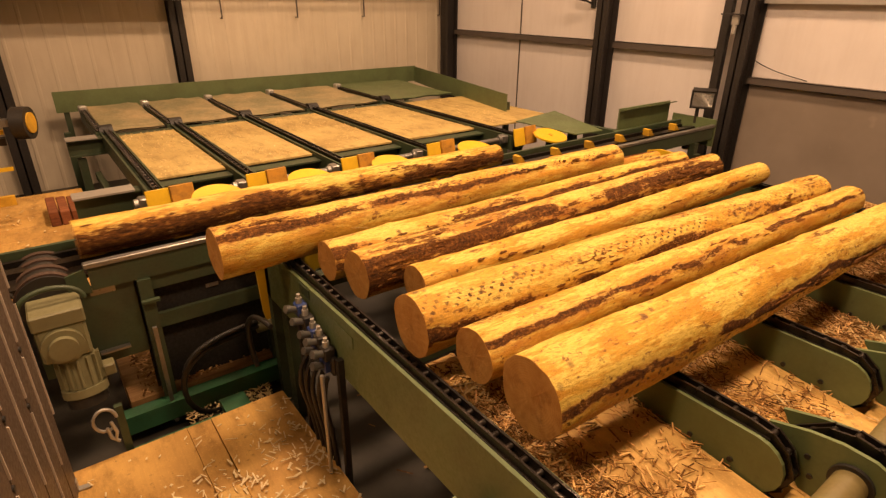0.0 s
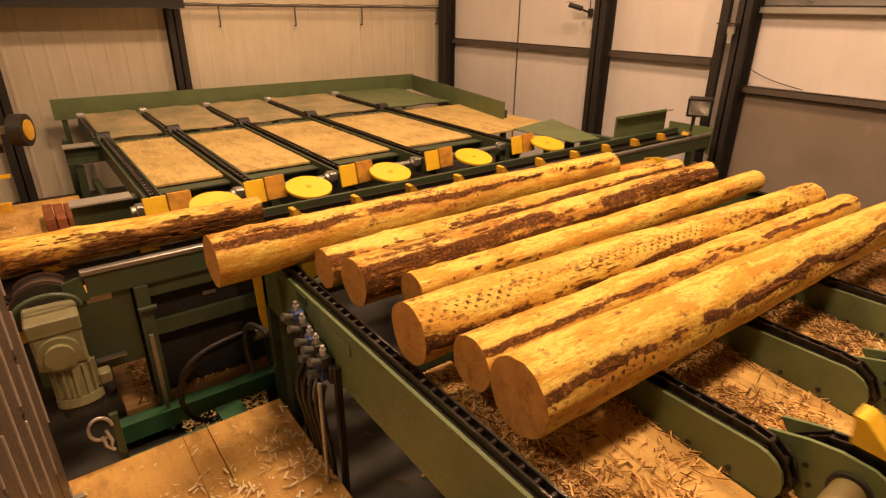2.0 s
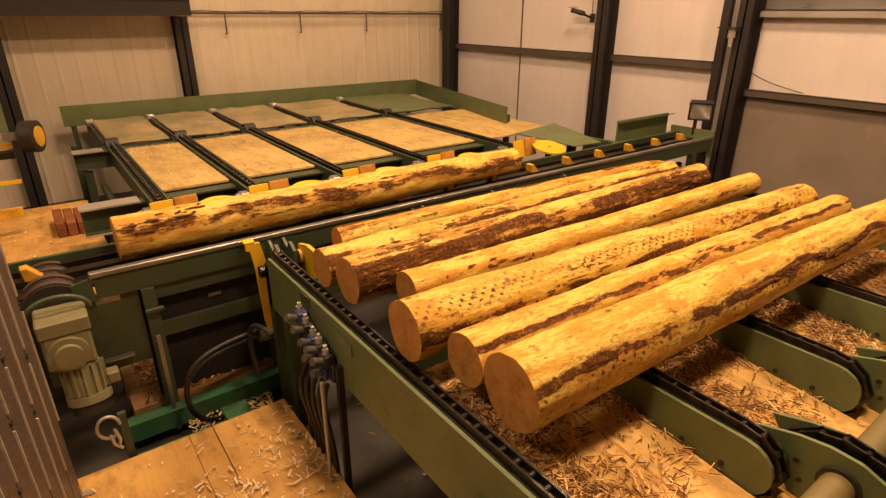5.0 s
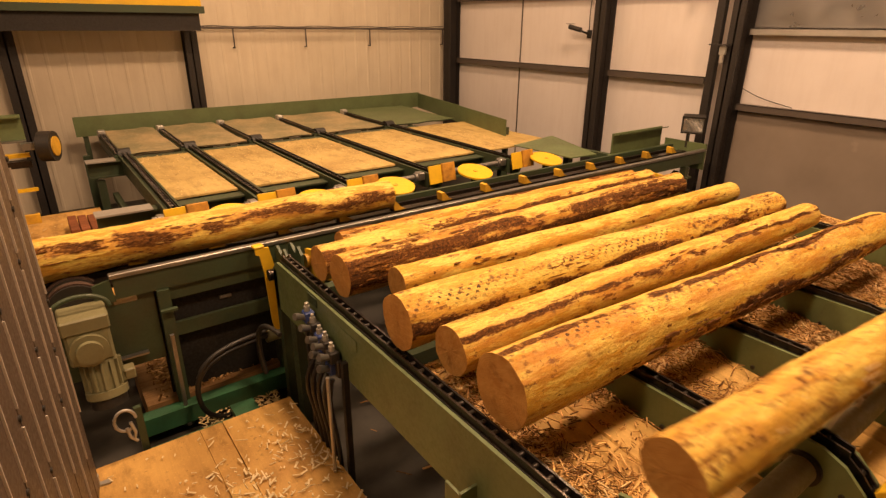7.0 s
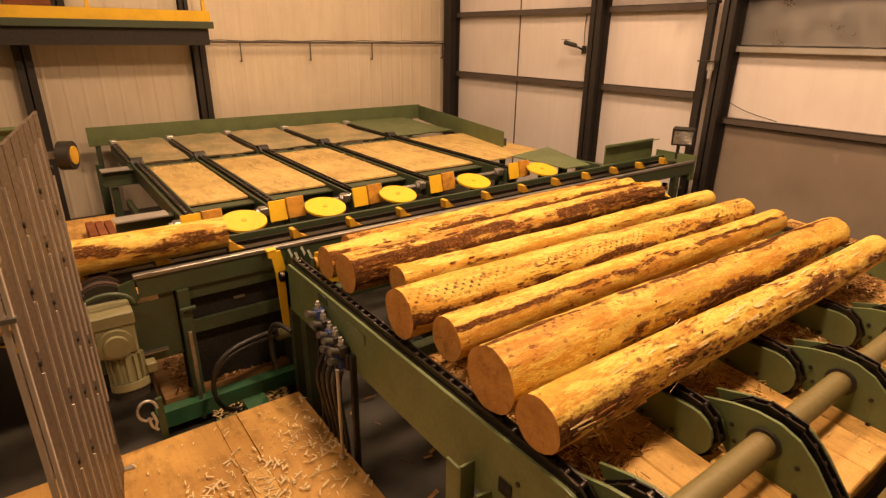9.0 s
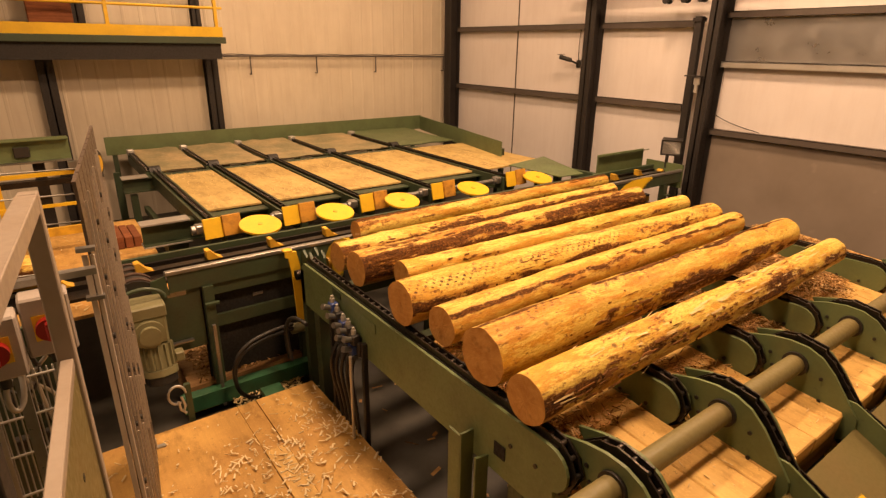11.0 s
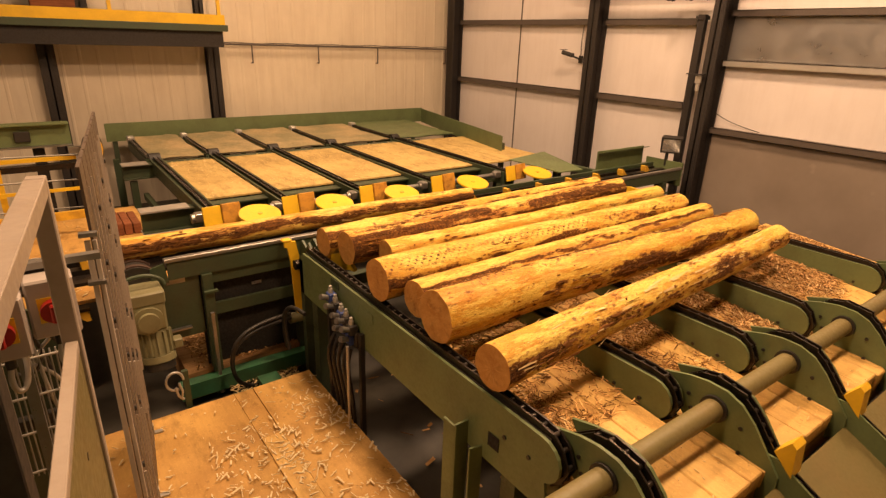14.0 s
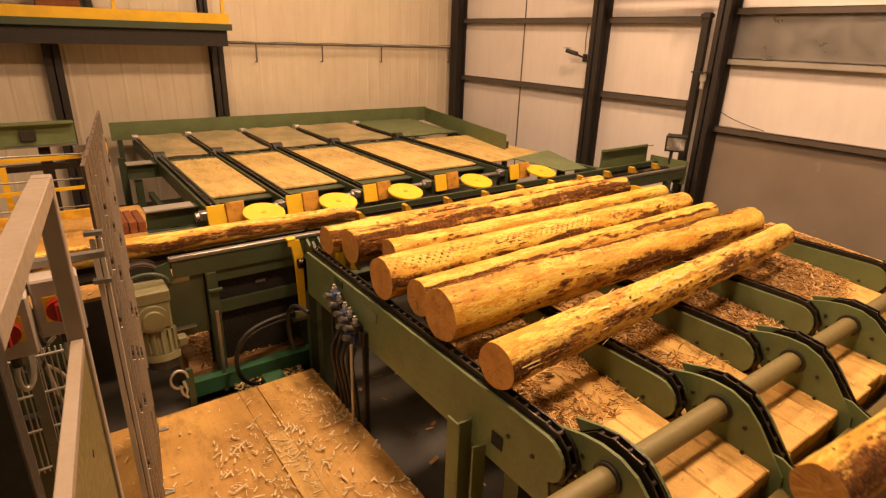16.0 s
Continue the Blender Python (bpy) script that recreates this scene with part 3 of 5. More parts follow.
def floodlight():
    f = thing("floodlight", "black floodlight on a bracket at the end of the trough", "lamp")
    m = Matrix.Translation((8.52, 4.98, 1.87)) @ pose(0, 0, 0, 0, 14, 208)
    def put(s):
        s.v = [tuple(m @ Vector(a)) for a in s.v]
        return s
    part("housing", put(Shape().prism([(-0.16, -0.13), (0.16, -0.13), (0.16, 0.13), (-0.16, 0.13)], "x", -0.10, 0.02).box(-0.14, -0.12, -0.10, -0.10, 0.12, 0.10, 0.01)), BLACK, f)
    part("rim", put(Shape().box(0.02, -0.17, 0.115, 0.05, 0.17, 0.14).box(0.02, -0.17, -0.14, 0.05, 0.17, -0.115).box(0.02, -0.17, -0.115, 0.05, -0.145, 0.115).box(0.02, 0.145, -0.115, 0.05, 0.17, 0.115)), BLACK, f)
    part("reflector", put(Shape().box(0.021, -0.143, -0.113, 0.026, 0.143, 0.113)), LAMPGLASS, f, "silvery lamp reflector behind glass")
    part("stand", Shape().box(8.50, 5.02, 1.50, 8.54, 5.06, 1.78), BLACK, f)
    return f


floodlight()


def bay_fixture(x, y):
    f = thing("bay_lamp", "round metal high bay lamp hanging under the roof", "lamp", group="bay lamps")
    part("shade", Shape().cyl((x, y, 7.60), (x, y, 7.9), 0.5, 24, 0.16, False), GALV, f)
    part("ballast", Shape().cyl((x, y, 7.9), (x, y, 8.2), 0.14, 16), GALV, f)
    part("rod", Shape().cyl((x, y, 8.2), (x, y, 8.4), 0.015, 8), GALV, f)


# every bay gets a fixture, the added west one too
for bx, by, bw in BAYS:
    bay_fixture(bx, by)


# ---------------------------------------------------------------- chain links shared by every chain
def link_mesh(pitch, width, height):
    s = Shape()
    for y in (-width / 2, width / 2 - 0.012):
        s.prism([(-pitch * 0.58, -height / 2), (pitch * 0.58, -height / 2), (pitch * 0.66, 0), (pitch * 0.58, height / 2), (-pitch * 0.58, height / 2), (-pitch * 0.66, 0)], "y", y, y + 0.012)
    s.cyl((-pitch / 2, -width / 2, 0), (-pitch / 2, width / 2, 0), height * 0.36, 8)
    return s.mesh("chain_link", CHAIN)


LINK_BIG = link_mesh(0.088, 0.062, 0.045)
LINK_SMALL = link_mesh(0.12, 0.07, 0.05)


def lay_chain(parent, me, pts, pitch):
    """Links along a polyline in one upright plane."""
    pts = [Vector(p) for p in pts]
    lens = [0.0]
    for a, b in zip(pts, pts[1:]):
        lens.append(lens[-1] + (b - a).length)
    d, k = pitch / 2, 0
    while d < lens[-1]:
        while lens[k + 1] < d:
            k += 1
        way = (pts[k + 1] - pts[k]).normalized()
        ob = new("chain_link", me)
        ob.parent = parent
        side = Vector((0, 0, 1)).cross(way).normalized() if abs(way.z) < 0.98 else Vector((1, 0, 0))
        up = way.cross(side)
        ob.matrix_local = Matrix.Translation(pts[k] + way * (d - lens[k])) @ Matrix((way, side, up)).transposed().to_4x4()
        d += pitch
# ---------------------------------------------------------------- near log deck
BEAMS = (1.50, 2.50, 3.46, 4.42, 6.02)
Y0, Y1 = 0.98, 4.34   # near and far end of the chain beams


def beam_outline(y0, y1, top, depth, r):
    """Side view of a chain beam: rounded nose at the near end, a sloped toe at the far end."""
    pts = [(y1, top - 0.02), (y1 + 0.10, top - 0.10), (y1 + 0.10, top - depth), (y0 + r * 0.4, top - depth)]
    for i in range(9):
        a = math.radians(250 - i * 160 / 8)
        pts.append((y0 + r + r * math.cos(a), top - r + r * math.sin(a)))
    return pts


def log_deck():
    d = thing("log_deck", "green steel log deck with black feed chains", "conveyor")
    for i, x in enumerate(BEAMS):
        depth = 0.46 if i == 0 else 0.30
        w = 0.135
        b = part("chain_beam", Shape().prism(beam_outline(Y0, Y1, DECK - 0.03, depth, 0.14), "x", x, x + 0.022).prism(beam_outline(Y0, Y1, DECK - 0.03, depth, 0.14), "x", x + w - 0.022, x + w)
                 .box(x + 0.022, Y0 + 0.16, DECK - 0.09, x + w - 0.022, Y1, DECK - 0.06), GREEN, d)
        part("wear_strip", Shape().box(x + 0.024, Y0 + 0.10, DECK - 0.058, x + w - 0.024, Y1 - 0.02, DECK - 0.03), CHAIN, b)
        cx = x + w / 2
        line = [(cx, Y1 + 0.06, DECK - 0.10), (cx, Y1 - 0.06, DECK - 0.012)]
        line += [(cx, Y0 + 0.20, DECK - 0.012)]
        for k in range(1, 7):
            a = math.radians(90 + k * 25)
            line.append((cx, Y0 + 0.16 + 0.155 * math.cos(a), DECK - 0.17 + 0.158 * math.sin(a)))
        lay_chain(b, LINK_BIG, line, 0.088)
        for y in (Y0 + 0.22, Y0 + 0.42):
            part("bolt", Shape().cyl((x - 0.008, y, DECK - 0.22), (x, y, DECK - 0.22), 0.014, 8), BLACK, b)
    # outer beam: stiffener, black plate painting a hole's shade, label plates, legs
    ob = Shape().prism([(1.74, 1.20), (1.86, 1.20), (1.86, 0.40), (1.74, 0.40)], "x", 1.40, 1.415).box(1.40, 1.73, 0.3, 1.499, 1.745, 1.22)
    part("bracket", ob, GREEN, d)
    part("gusset", Shape().prism([(1.50, 1.12), (1.40, 1.14), (1.40, 0.4), (1.50, 0.4)], "y", 1.585, 1.60), GREEN, d)
    part("square_hole", Shape().box(1.494, 1.44, 1.17, 1.4985, 1.535, 1.265), VOID, d, "black plate for the shade in a square cut-out")
    part("label_plate", Shape().box(1.492, 3.55, 1.40, 1.498, 3.70, 1.47), GREEN_DARK, d)
    part("label_plate", Shape().box(1.492, 2.95, 1.34, 1.498, 3.18, 1.42), GREEN, d, "welded pad on the beam")
    for x in (1.52, 6.04):
        for y in (1.3, 4.1):
            part("leg", Shape().box(x, y, 0, x + 0.1, y + 0.12, 1.1), GREEN_DARK, d)
    for y in (1.5, 2.9, 4.2):
        part("cross_member", Shape().box(1.62, y, 1.08, 6.02, y + 0.1, 1.20), GREEN_DARK, d)
    part("end_post", Shape().box(1.50, 4.36, 0.0, 1.60, 4.44, 1.40), GREEN_DARK, d)
    return d


log_deck()


SLOPE = 0.085   # the planks fall this much in a metre toward the near end


def plank_top(y):
    return 1.333 + SLOPE * (min(y, 2.55) - 1.9)


def deck_floor():
    """Planks laid lengthwise between the beams, falling gently toward the near end."""
    f = thing("plank_floor", "sawn plank floor between the chain beams, littered with bark", "plank floor", kind="structure")
    shared = {}
    edges = list(BEAMS) + [7.0]
    for a, b in zip(edges, edges[1:]):
        lo, hi = a + 0.14, b - 0.005
        n = max(2, round((hi - lo) / 0.27))
        w = (hi - lo) / n
        for i in range(n):
            k = round(w, 3)
            if k not in shared:
                shared[k] = Shape().box(0.002, 0, -0.13, w - 0.002, 2.10, 0, 0.008).mesh("plank", DECKPLANK)
            drop = random.uniform(0, 0.006)
            y0 = 0.44 + random.uniform(-0.02, 0.02)
            ob = new("plank", shared[k])
            ob.parent = f
            ob.matrix_local = pose(lo + i * w, y0, plank_top(y0) - drop, math.degrees(math.atan(SLOPE)), 0, 0)
    for x in BEAMS:
        ob = part("plank", Shape().box(0.0, 0, -0.13, 0.136, 0.53, 0, 0.008), DECKPLANK, f)
        ob.matrix_local = pose(x, 0.44, plank_top(0.44) - 0.004, math.degrees(math.atan(SLOPE)), 0, 0)
    part("bearer", Shape().box(1.5, 0.46, 0.92, 7.0, 0.56, 1.07), BOARDX, f)
    return f


deck_floor()
solid("sheet_ramp", Shape().prism([(0.37, 1.13), (-1.6, 0.10), (-1.6, 0.0), (0.37, 1.03)], "x", 1.6, 7.0), PIPE, "worn steel sheet sloping under the infeed arms", "ramp", kind="structure")


def arm_outline(y0=0.0):
    """Side view of an infeed arm: pointed toe on the deck side, hump over the shaft, long tail going down."""
    return [(1.14, 1.50), (1.11, 1.455), (1.00, 1.30), (0.90, 1.18), (0.72, 1.02), (0.48, 0.98), (0.36, 1.06), (0.37, 1.20), (0.55, 1.44), (0.64, 1.525), (0.74, 1.565), (0.86, 1.57), (0.98, 1.55)]


ARMS = (1.77, 2.80, 3.76, 4.72, 6.30)


def infeed():
    d = thing("infeed_conveyor", "green infeed arms with black chains on one shaft", "conveyor")
    part("shaft", Shape().cyl((1.2, 0.79, 1.42), (7.0, 0.79, 1.42), 0.066, 24), PIPE, d, "olive painted round shaft")
    for x in ARMS:
        a = part("arm", Shape().prism(arm_outline(), "x", x - 0.15, x - 0.13), GREEN, d)
        part("back_plate", Shape().prism(arm_outline(), "x", x - 0.015, x + 0.005), GREEN, a)
        # black collar stands for the dark hole round the shaft
        part("hub", Shape().cyl((x - 0.17, 0.79, 1.42), (x + 0.03, 0.79, 1.42), 0.085, 20), BLACK, a)
        for y, z in ((0.96, 1.43), (0.62, 1.38), (0.93, 1.34), (0.60, 1.22)):
            part("bolt", Shape().cyl((x - 0.158, y, z), (x - 0.15, y, z), 0.013, 8), BLACK, a)
        part("tail_plate", Shape().prism([(0.78, 1.30), (0.40, 1.30), (-1.75, 0.20), (-1.75, 0.05), (0.40, 1.02), (0.70, 1.05)], "x", x - 0.128, x - 0.112), GREEN, a)
        cx = x - 0.07
        pts = [(cx, 1.06, 1.45)] + [(cx, y, z + 0.025) for y, z in ((0.93, 1.53), (0.82, 1.555), (0.70, 1.535), (0.60, 1.46), (0.40, 1.22), (0.05, 1.04), (-0.6, 0.74), (-1.75, 0.16))]
        part("guide", Shape().prism([(1.04, 1.44), (0.90, 1.53), (0.78, 1.555), (0.68, 1.53), (0.58, 1.44), (0.40, 1.23), (-1.75, 0.13), (-1.75, 0.03), (0.40, 1.12), (0.60, 1.30), (0.9, 1.42)], "x", cx - 0.012, cx + 0.012), CHAIN, a)
        lay_chain(a, LINK_BIG, pts, 0.088)
    return d


infeed()


def litter(name, n, xs, ys, z, size, mat, label, heap=1.0, avoid=(), top=None, thin=1.0):
    """Loose chips lying about: thin curled flakes at every angle, thicker where they have gathered."""
    rng = np.random.default_rng(n)
    s = Shape()
    made = 0
    while made < n:
        x, y = rng.uniform(*xs), rng.uniform(*ys)
        if noise.noise((x * 2.1, y * 1.7, z)) * heap + rng.uniform(-0.5, 0.5) < 0.05 * heap:
            continue
        if any(a0 < x < a1 for a0, a1 in avoid):
            continue
        made += 1
        l, w = size * (0.22 + 0.9 * rng.random() ** 1.8), rng.uniform(0.06, 0.24) * size * thin
        a, tilt = rng.uniform(0, math.pi), rng.uniform(-0.35, 0.35)
        c, sn = math.cos(a), math.sin(a)
        zz = (top(y) if top else z) + rng.uniform(0.002, 0.014)
        h = abs(l * math.sin(tilt)) / 2
        up = w * 0.25
        vs = []
        for u, v, k in ((-l / 2, -w / 2, 0), (l / 2, -w / 2, 1), (l / 2, w / 2, 1), (-l / 2, w / 2, 0)):
            vs.append((x + u * c - v * sn, y + u * sn + v * c, zz + (h if k else -0.0) + (up if v > 0 else 0)))
        vs += [(a0, b0, c0 + 0.004) for a0, b0, c0 in vs]
        s.add(vs, [(0, 3, 2, 1), (4, 5, 6, 7), (0, 1, 5, 4), (1, 2, 6, 5), (2, 3, 7, 6), (3, 0, 4, 7)])
    return solid(name, s, mat, label, "wood chips", kind="stuff")


GAPS = tuple((x - 0.01, x + 0.145) for x in BEAMS)
litter("wood_chips", 3000, (1.65, 6.9), (1.15, 2.3), 1.337, 0.08, CHIP, "pale wood chips strewn over the planks", 1.6, GAPS, plank_top, 0.6)
litter("wood_chips", 260, (1.65, 6.9), (0.46, 1.2), 1.337, 0.06, CHIP, "a few pale chips on the bare planks", 1.2, GAPS, plank_top, 0.6)
litter("bark_litter", 7000, (1.65, 6.9), (1.2, 2.5), 1.337, 0.075, CHIPBROWN, "brown bark flakes strewn over the planks", 1.2, GAPS, plank_top, 0.5)
litter("bark_litter", 1200, (1.65, 2.62), (1.18, 1.95), 1.337, 0.075, GOLDCHIP, "golden shredded bark in the first bay", 0.5, GAPS, plank_top, 0.5)
litter("bark_litter", 4000, (1.65, 3.4), (1.05, 2.1), 1.337, 0.065, GOLDCHIP, "golden shredded bark between the first beams", 1.3, GAPS, plank_top, 0.34)
litter("bark_litter", 5000, (2.6, 6.9), (1.1, 2.6), 1.337, 0.065, GOLDCHIP, "golden shredded bark over the planks", 1.4, GAPS, plank_top, 0.34)
litter("bark_litter", 11000, (1.65, 6.9), (1.25, 2.15), 1.337, 0.085, CHIPBROWN, "heaps of shredded bark between the beams", 2.2, GAPS, plank_top, 0.36)


def side_valves():
    v = thing("valve_block", "blue hydraulic valves with silver fittings on the deck beam", "valves")
    for i, (y, z) in enumerate(((3.86, 1.20), (3.77, 1.15), (3.66, 1.11), (3.57, 1.10), (3.62, 1.01), (3.48, 1.06), (3.50, 0.96))):
        b = part("valve", Shape().box(1.41, y - 0.04, z - 0.045, 1.485, y + 0.04, z + 0.045, 0.008), BLUE if i % 2 == 0 else BLACK, v)
        part("fitting", Shape().cyl((1.412, y - 0.01, z + 0.01), (1.36, y - 0.02, z + 0.03), 0.023, 10).cyl((1.37, y - 0.018, z + 0.027), (1.335, y - 0.025, z + 0.04), 0.028, 6), STEEL, b)
        part("nut", Shape().cyl((1.44, y, z + 0.045), (1.44, y, z + 0.085), 0.022, 6).cyl((1.44, y, z + 0.085), (1.44, y, z + 0.11), 0.014, 8), GALV, b)
    part("manifold", Shape().box(1.45, 3.42, 0.90, 1.49, 3.90, 1.04, 0.01), BLACK, v)
    for k, y in enumerate((3.45, 3.52, 3.60, 3.68, 3.76)):
        part("hose", Shape().tube(curve_pts((1.42, y, 0.90), (1.34 - 0.02 * k, y, 0.7), (1.46, y + 0.05, 0.5), (1.44, y, 0.02)), 0.017, 8), BLACK, v)
    part("drain_pipe", Shape().cyl((1.37, 3.42, 0.95), (1.37, 3.42, 0.05), 0.014, 8), GALV, v)
    for y in (3.36, 3.96):
        part("upright", Shape().box(1.46, y, -0.13, 1.50, y + 0.04, 1.05), BLACK, v)
    v.location = (0, -0.26, 0.13)
    return v


side_valves()


# ---------------------------------------------------------------- platform before the conveyor
def platform():
    p = thing("platform", "worn plywood platform scattered with pale chips", "platform", kind="structure")
    shared = {}
    for x0, w in ((-1.9, 2.584), (0.86, 0.58)):
        me = Shape().box(0.002, 0, -0.04, w - 0.002, 5.2, 0, 0.003).mesh("plank", PLATFORM)
        ob = new("plank", me)
        ob.parent = p
        ob.matrix_local = pose(x0, -1.0, 0.27, 0, 0, 0)
    part("plank", Shape().box(0.684, -1.0, 0.23, 0.856, 3.42, 0.287, 0.004), RAISED, p, "raised paler plank")
    part("plank", Shape().box(0.684, 3.42, 0.23, 0.856, 4.2, 0.268, 0.004), PLATFORM, p)
    part("edge_joist", Shape().box(-1.9, -1.0, 0.0, 1.44, 4.18, 0.228), BOARDX, p)
    return p


platform()
litter("wood_chips", 1000, (0.25, 1.42), (1.2, 4.06), 0.282, 0.082, PALECHIP, "pale wood chips strewn over the platform", 0.9, (), None, 0.75)
litter("wood_chips", 560, (-1.8, 1.40), (0.6, 4.05), 0.278, 0.06, PALECHIP, "pale wood chips scattered thinly on the platform", 0.5, (), None, 0.75)
litter("wood_chips", 500, (0.75, 1.42), (4.1, 4.6), 0.10, 0.06, CHIP, "chips heaped beside the green base frame", 0.3)
litter("bark_litter", 900, (0.5, 1.8), (4.75, 5.5), 0.30, 0.07, CHIPBROWN, "bark and chips heaped under the conveyor", 0.3)
litter("bark_litter", 120, (1.8, 6.0), (1.5, 4.2), 0.02, 0.12, CHIPBROWN, "dark litter on the floor under the deck", 0.6)


# ---------------------------------------------------------------- trough conveyor
def trough():
    c = thing("trough_conveyor", "grimy green trough conveyor with drive and frame", "conveyor")
    part("front_rail", Shape().box(0.34, 4.70, 1.49, 8.52, 4.76, DECK, 0.006), STEEL, c, "worn bright steel rail")
    part("front_plate", Shape().box(0.36, 4.715, 1.32, 8.50, 4.735, 1.489), GREEN_DARK, c)
    part("nose_plate", Shape().prism([(0.34, 1.49), (0.22, 1.46), (0.22, 1.34), (0.36, 1.30)], "y", 4.715, 4.735), GREEN_DARK, c)
    part("bed", Shape().box(-13.6, 4.77, 1.40, 8.50, 5.25, 1.43), CHAIN, c, "dark oily trough bed")
    part("chain_track", Shape().box(-13.6, 4.96, 1.43, 8.40, 5.06, 1.475), CHAIN, c)
    part("skid_bar", Shape().box(-13.6, 5.17, 1.43, 8.40, 5.21, 1.478), CHAIN, c)
    part("back_rail", Shape().box(-13.6, 5.26, 1.36, 8.50, 5.30, 1.52), GREEN_DARK, c)
    part("end_plate", Shape().box(8.501, 4.70, 1.2, 8.53, 5.42, 1.60), GREEN, c)
    part("end_box", Shape().box(7.0, 5.31, 1.30, 8.50, 5.40, 1.50), GREEN, c)
    part("splash_plate", Shape().box(7.12, 5.41, 1.45, 8.36, 5.43, 1.80).prism([(5.41, 1.78), (5.30, 1.81), (5.30, 1.795), (5.41, 1.765)], "x", 7.12, 8.36), GREEN, c)
    part("back_flange", Shape().box(0.0, 5.31, 1.40, 7.0, 5.36, 1.44), GREEN_DARK, c)
    part("side_sheet", Shape().box(-0.05, 4.745, 0.70, 0.62, 4.765, 1.34), GREEN_DARK, c)
    part("type_plate", Shape().box(0.34, 4.742, 1.265, 0.50, 4.746, 1.325), STEEL, c)
    for x in (-12.0, -8.0, -4.0, 0.64, 1.55, 3.2, 4.8, 6.4, 8.0):
        part("post", Shape().box(x, 4.68, 0.0, x + 0.09, 4.78, 1.319).box(x - 0.005, 4.64, 1.14, x + 0.12, 4.68, 1.16), GREEN_DARK, c)
    part("cross_rail", Shape().box(0.73, 4.74, 1.20, 1.55, 4.78, 1.319), GREEN_DARK, c)
    part("cross_rail", Shape().box(0.73, 4.74, 0.86, 1.55, 4.78, 0.98), GREEN_DARK, c)
    part("strut", Shape().box(0.66, 4.60, 0.05, 0.69, 4.63, 0.95), STEEL, c)
    # dark panel; shade inside the frame deepens its colour to near black
    part("inner_plate", Shape().box(0.62, 4.80, 0.3, 1.66, 4.815, 1.39), VOID, c, "dark inner guard plate, frame shade in its colour")
    part("tag", Shape().box(1.12, 4.79, 1.07, 1.22, 4.798, 1.10), STEEL, c)
    part("base_beam", Shape().box(0.30, 4.58, 0.10, 1.80, 4.70, 0.26), GREEN_BRIGHT, c, "bright green base beam")
    part("base_foot", Shape().box(0.3, 4.20, 0.05, 0.95, 4.30, 0.20), GREEN_BRIGHT, c)
    part("base_foot", Shape().box(1.0, 4.25, 0.0, 1.20, 4.50, 0.18), GREEN_BRIGHT, c)
    part("sawdust_bed", Shape().box(0.4, 4.72, 0.0, 1.8, 5.6, 0.295), SAWDUST, c, "sawdust and bark filling the frame")
    part("lip", Shape().box(0.30, 4.69, 0.80, 0.50, 4.74, 0.815), STEEL, c)
    return c


trough()
tube_part = thing("drive_roll", "rubber-lagged drive roll at the end of the trough", "roller")
part("drum", Shape().cyl((0.10, 4.74, 1.30), (0.10, 5.24, 1.30), 0.19, 32), BLACK, tube_part)
for i, y in enumerate((4.76, 4.90, 5.04, 5.18)):
    part("lagging", Shape().cyl((0.10, y, 1.30), (0.10, y + 0.05, 1.30), 0.203, 32), LAGGING, tube_part, "brown worn rubber lagging")


def gear_drive():
    g = thing("gear_motor", "olive geared motor hung on the side of the conveyor", "motor")
    part("gear_case", Shape().box(-0.02, 4.46, 0.84, 0.27, 4.74, 1.20, 0.02), GEARPAINT, g)
    part("case_lid", Shape().box(-0.03, 4.45, 1.10, 0.28, 4.745, 1.215, 0.012), GEARPAINT, g)
    part("flange", Shape().cyl((0.115, 4.46, 0.97), (0.115, 4.42, 0.97), 0.125, 24), GEARPAINT, g)
    part("cover", Shape().cyl((0.115, 4.42, 0.97), (0.115, 4.38, 0.97), 0.085, 24), GEARPAINT, g)
    part("guard", Shape().tube([(0.115 + 0.19 * math.cos(a), 4.60, 1.21 + 0.12 * math.sin(a)) for a in (math.pi * i / 12 for i in range(13))], 0.018, 8), GREEN_DARK, g)
    part("motor_body", Shape().cyl((0.16, 4.56, 0.82), (0.16, 4.50, 0.60), 0.115, 24), GEARPAINT, g)
    for i in range(14):
        a = 2 * math.pi * i / 14
        c, s = math.cos(a), math.sin(a)
        part("fin", Shape().box(-0.006, 0.110, -0.10, 0.006, 0.140, 0.10), GEARPAINT, g).matrix_local = pose(0.16, 4.53, 0.71, -15, 0, 0) @ pose(0, 0, 0, 0, 0, math.degrees(a))
    part("fan_cowl", Shape().cyl((0.16, 4.50, 0.60), (0.16, 4.485, 0.545), 0.142, 24), GEARPAINT, g)
    part("fan_grille", Shape().cyl((0.16, 4.485, 0.545), (0.16, 4.465, 0.47), 0.125, 24), BLACK, g, "black fan grille")
    part("terminal_box", Shape().box(0.29, 4.47, 0.62, 0.37, 4.57, 0.71, 0.01), GEARPAINT, g)
    g.location = (-0.005, 0, 0.13)
    return g


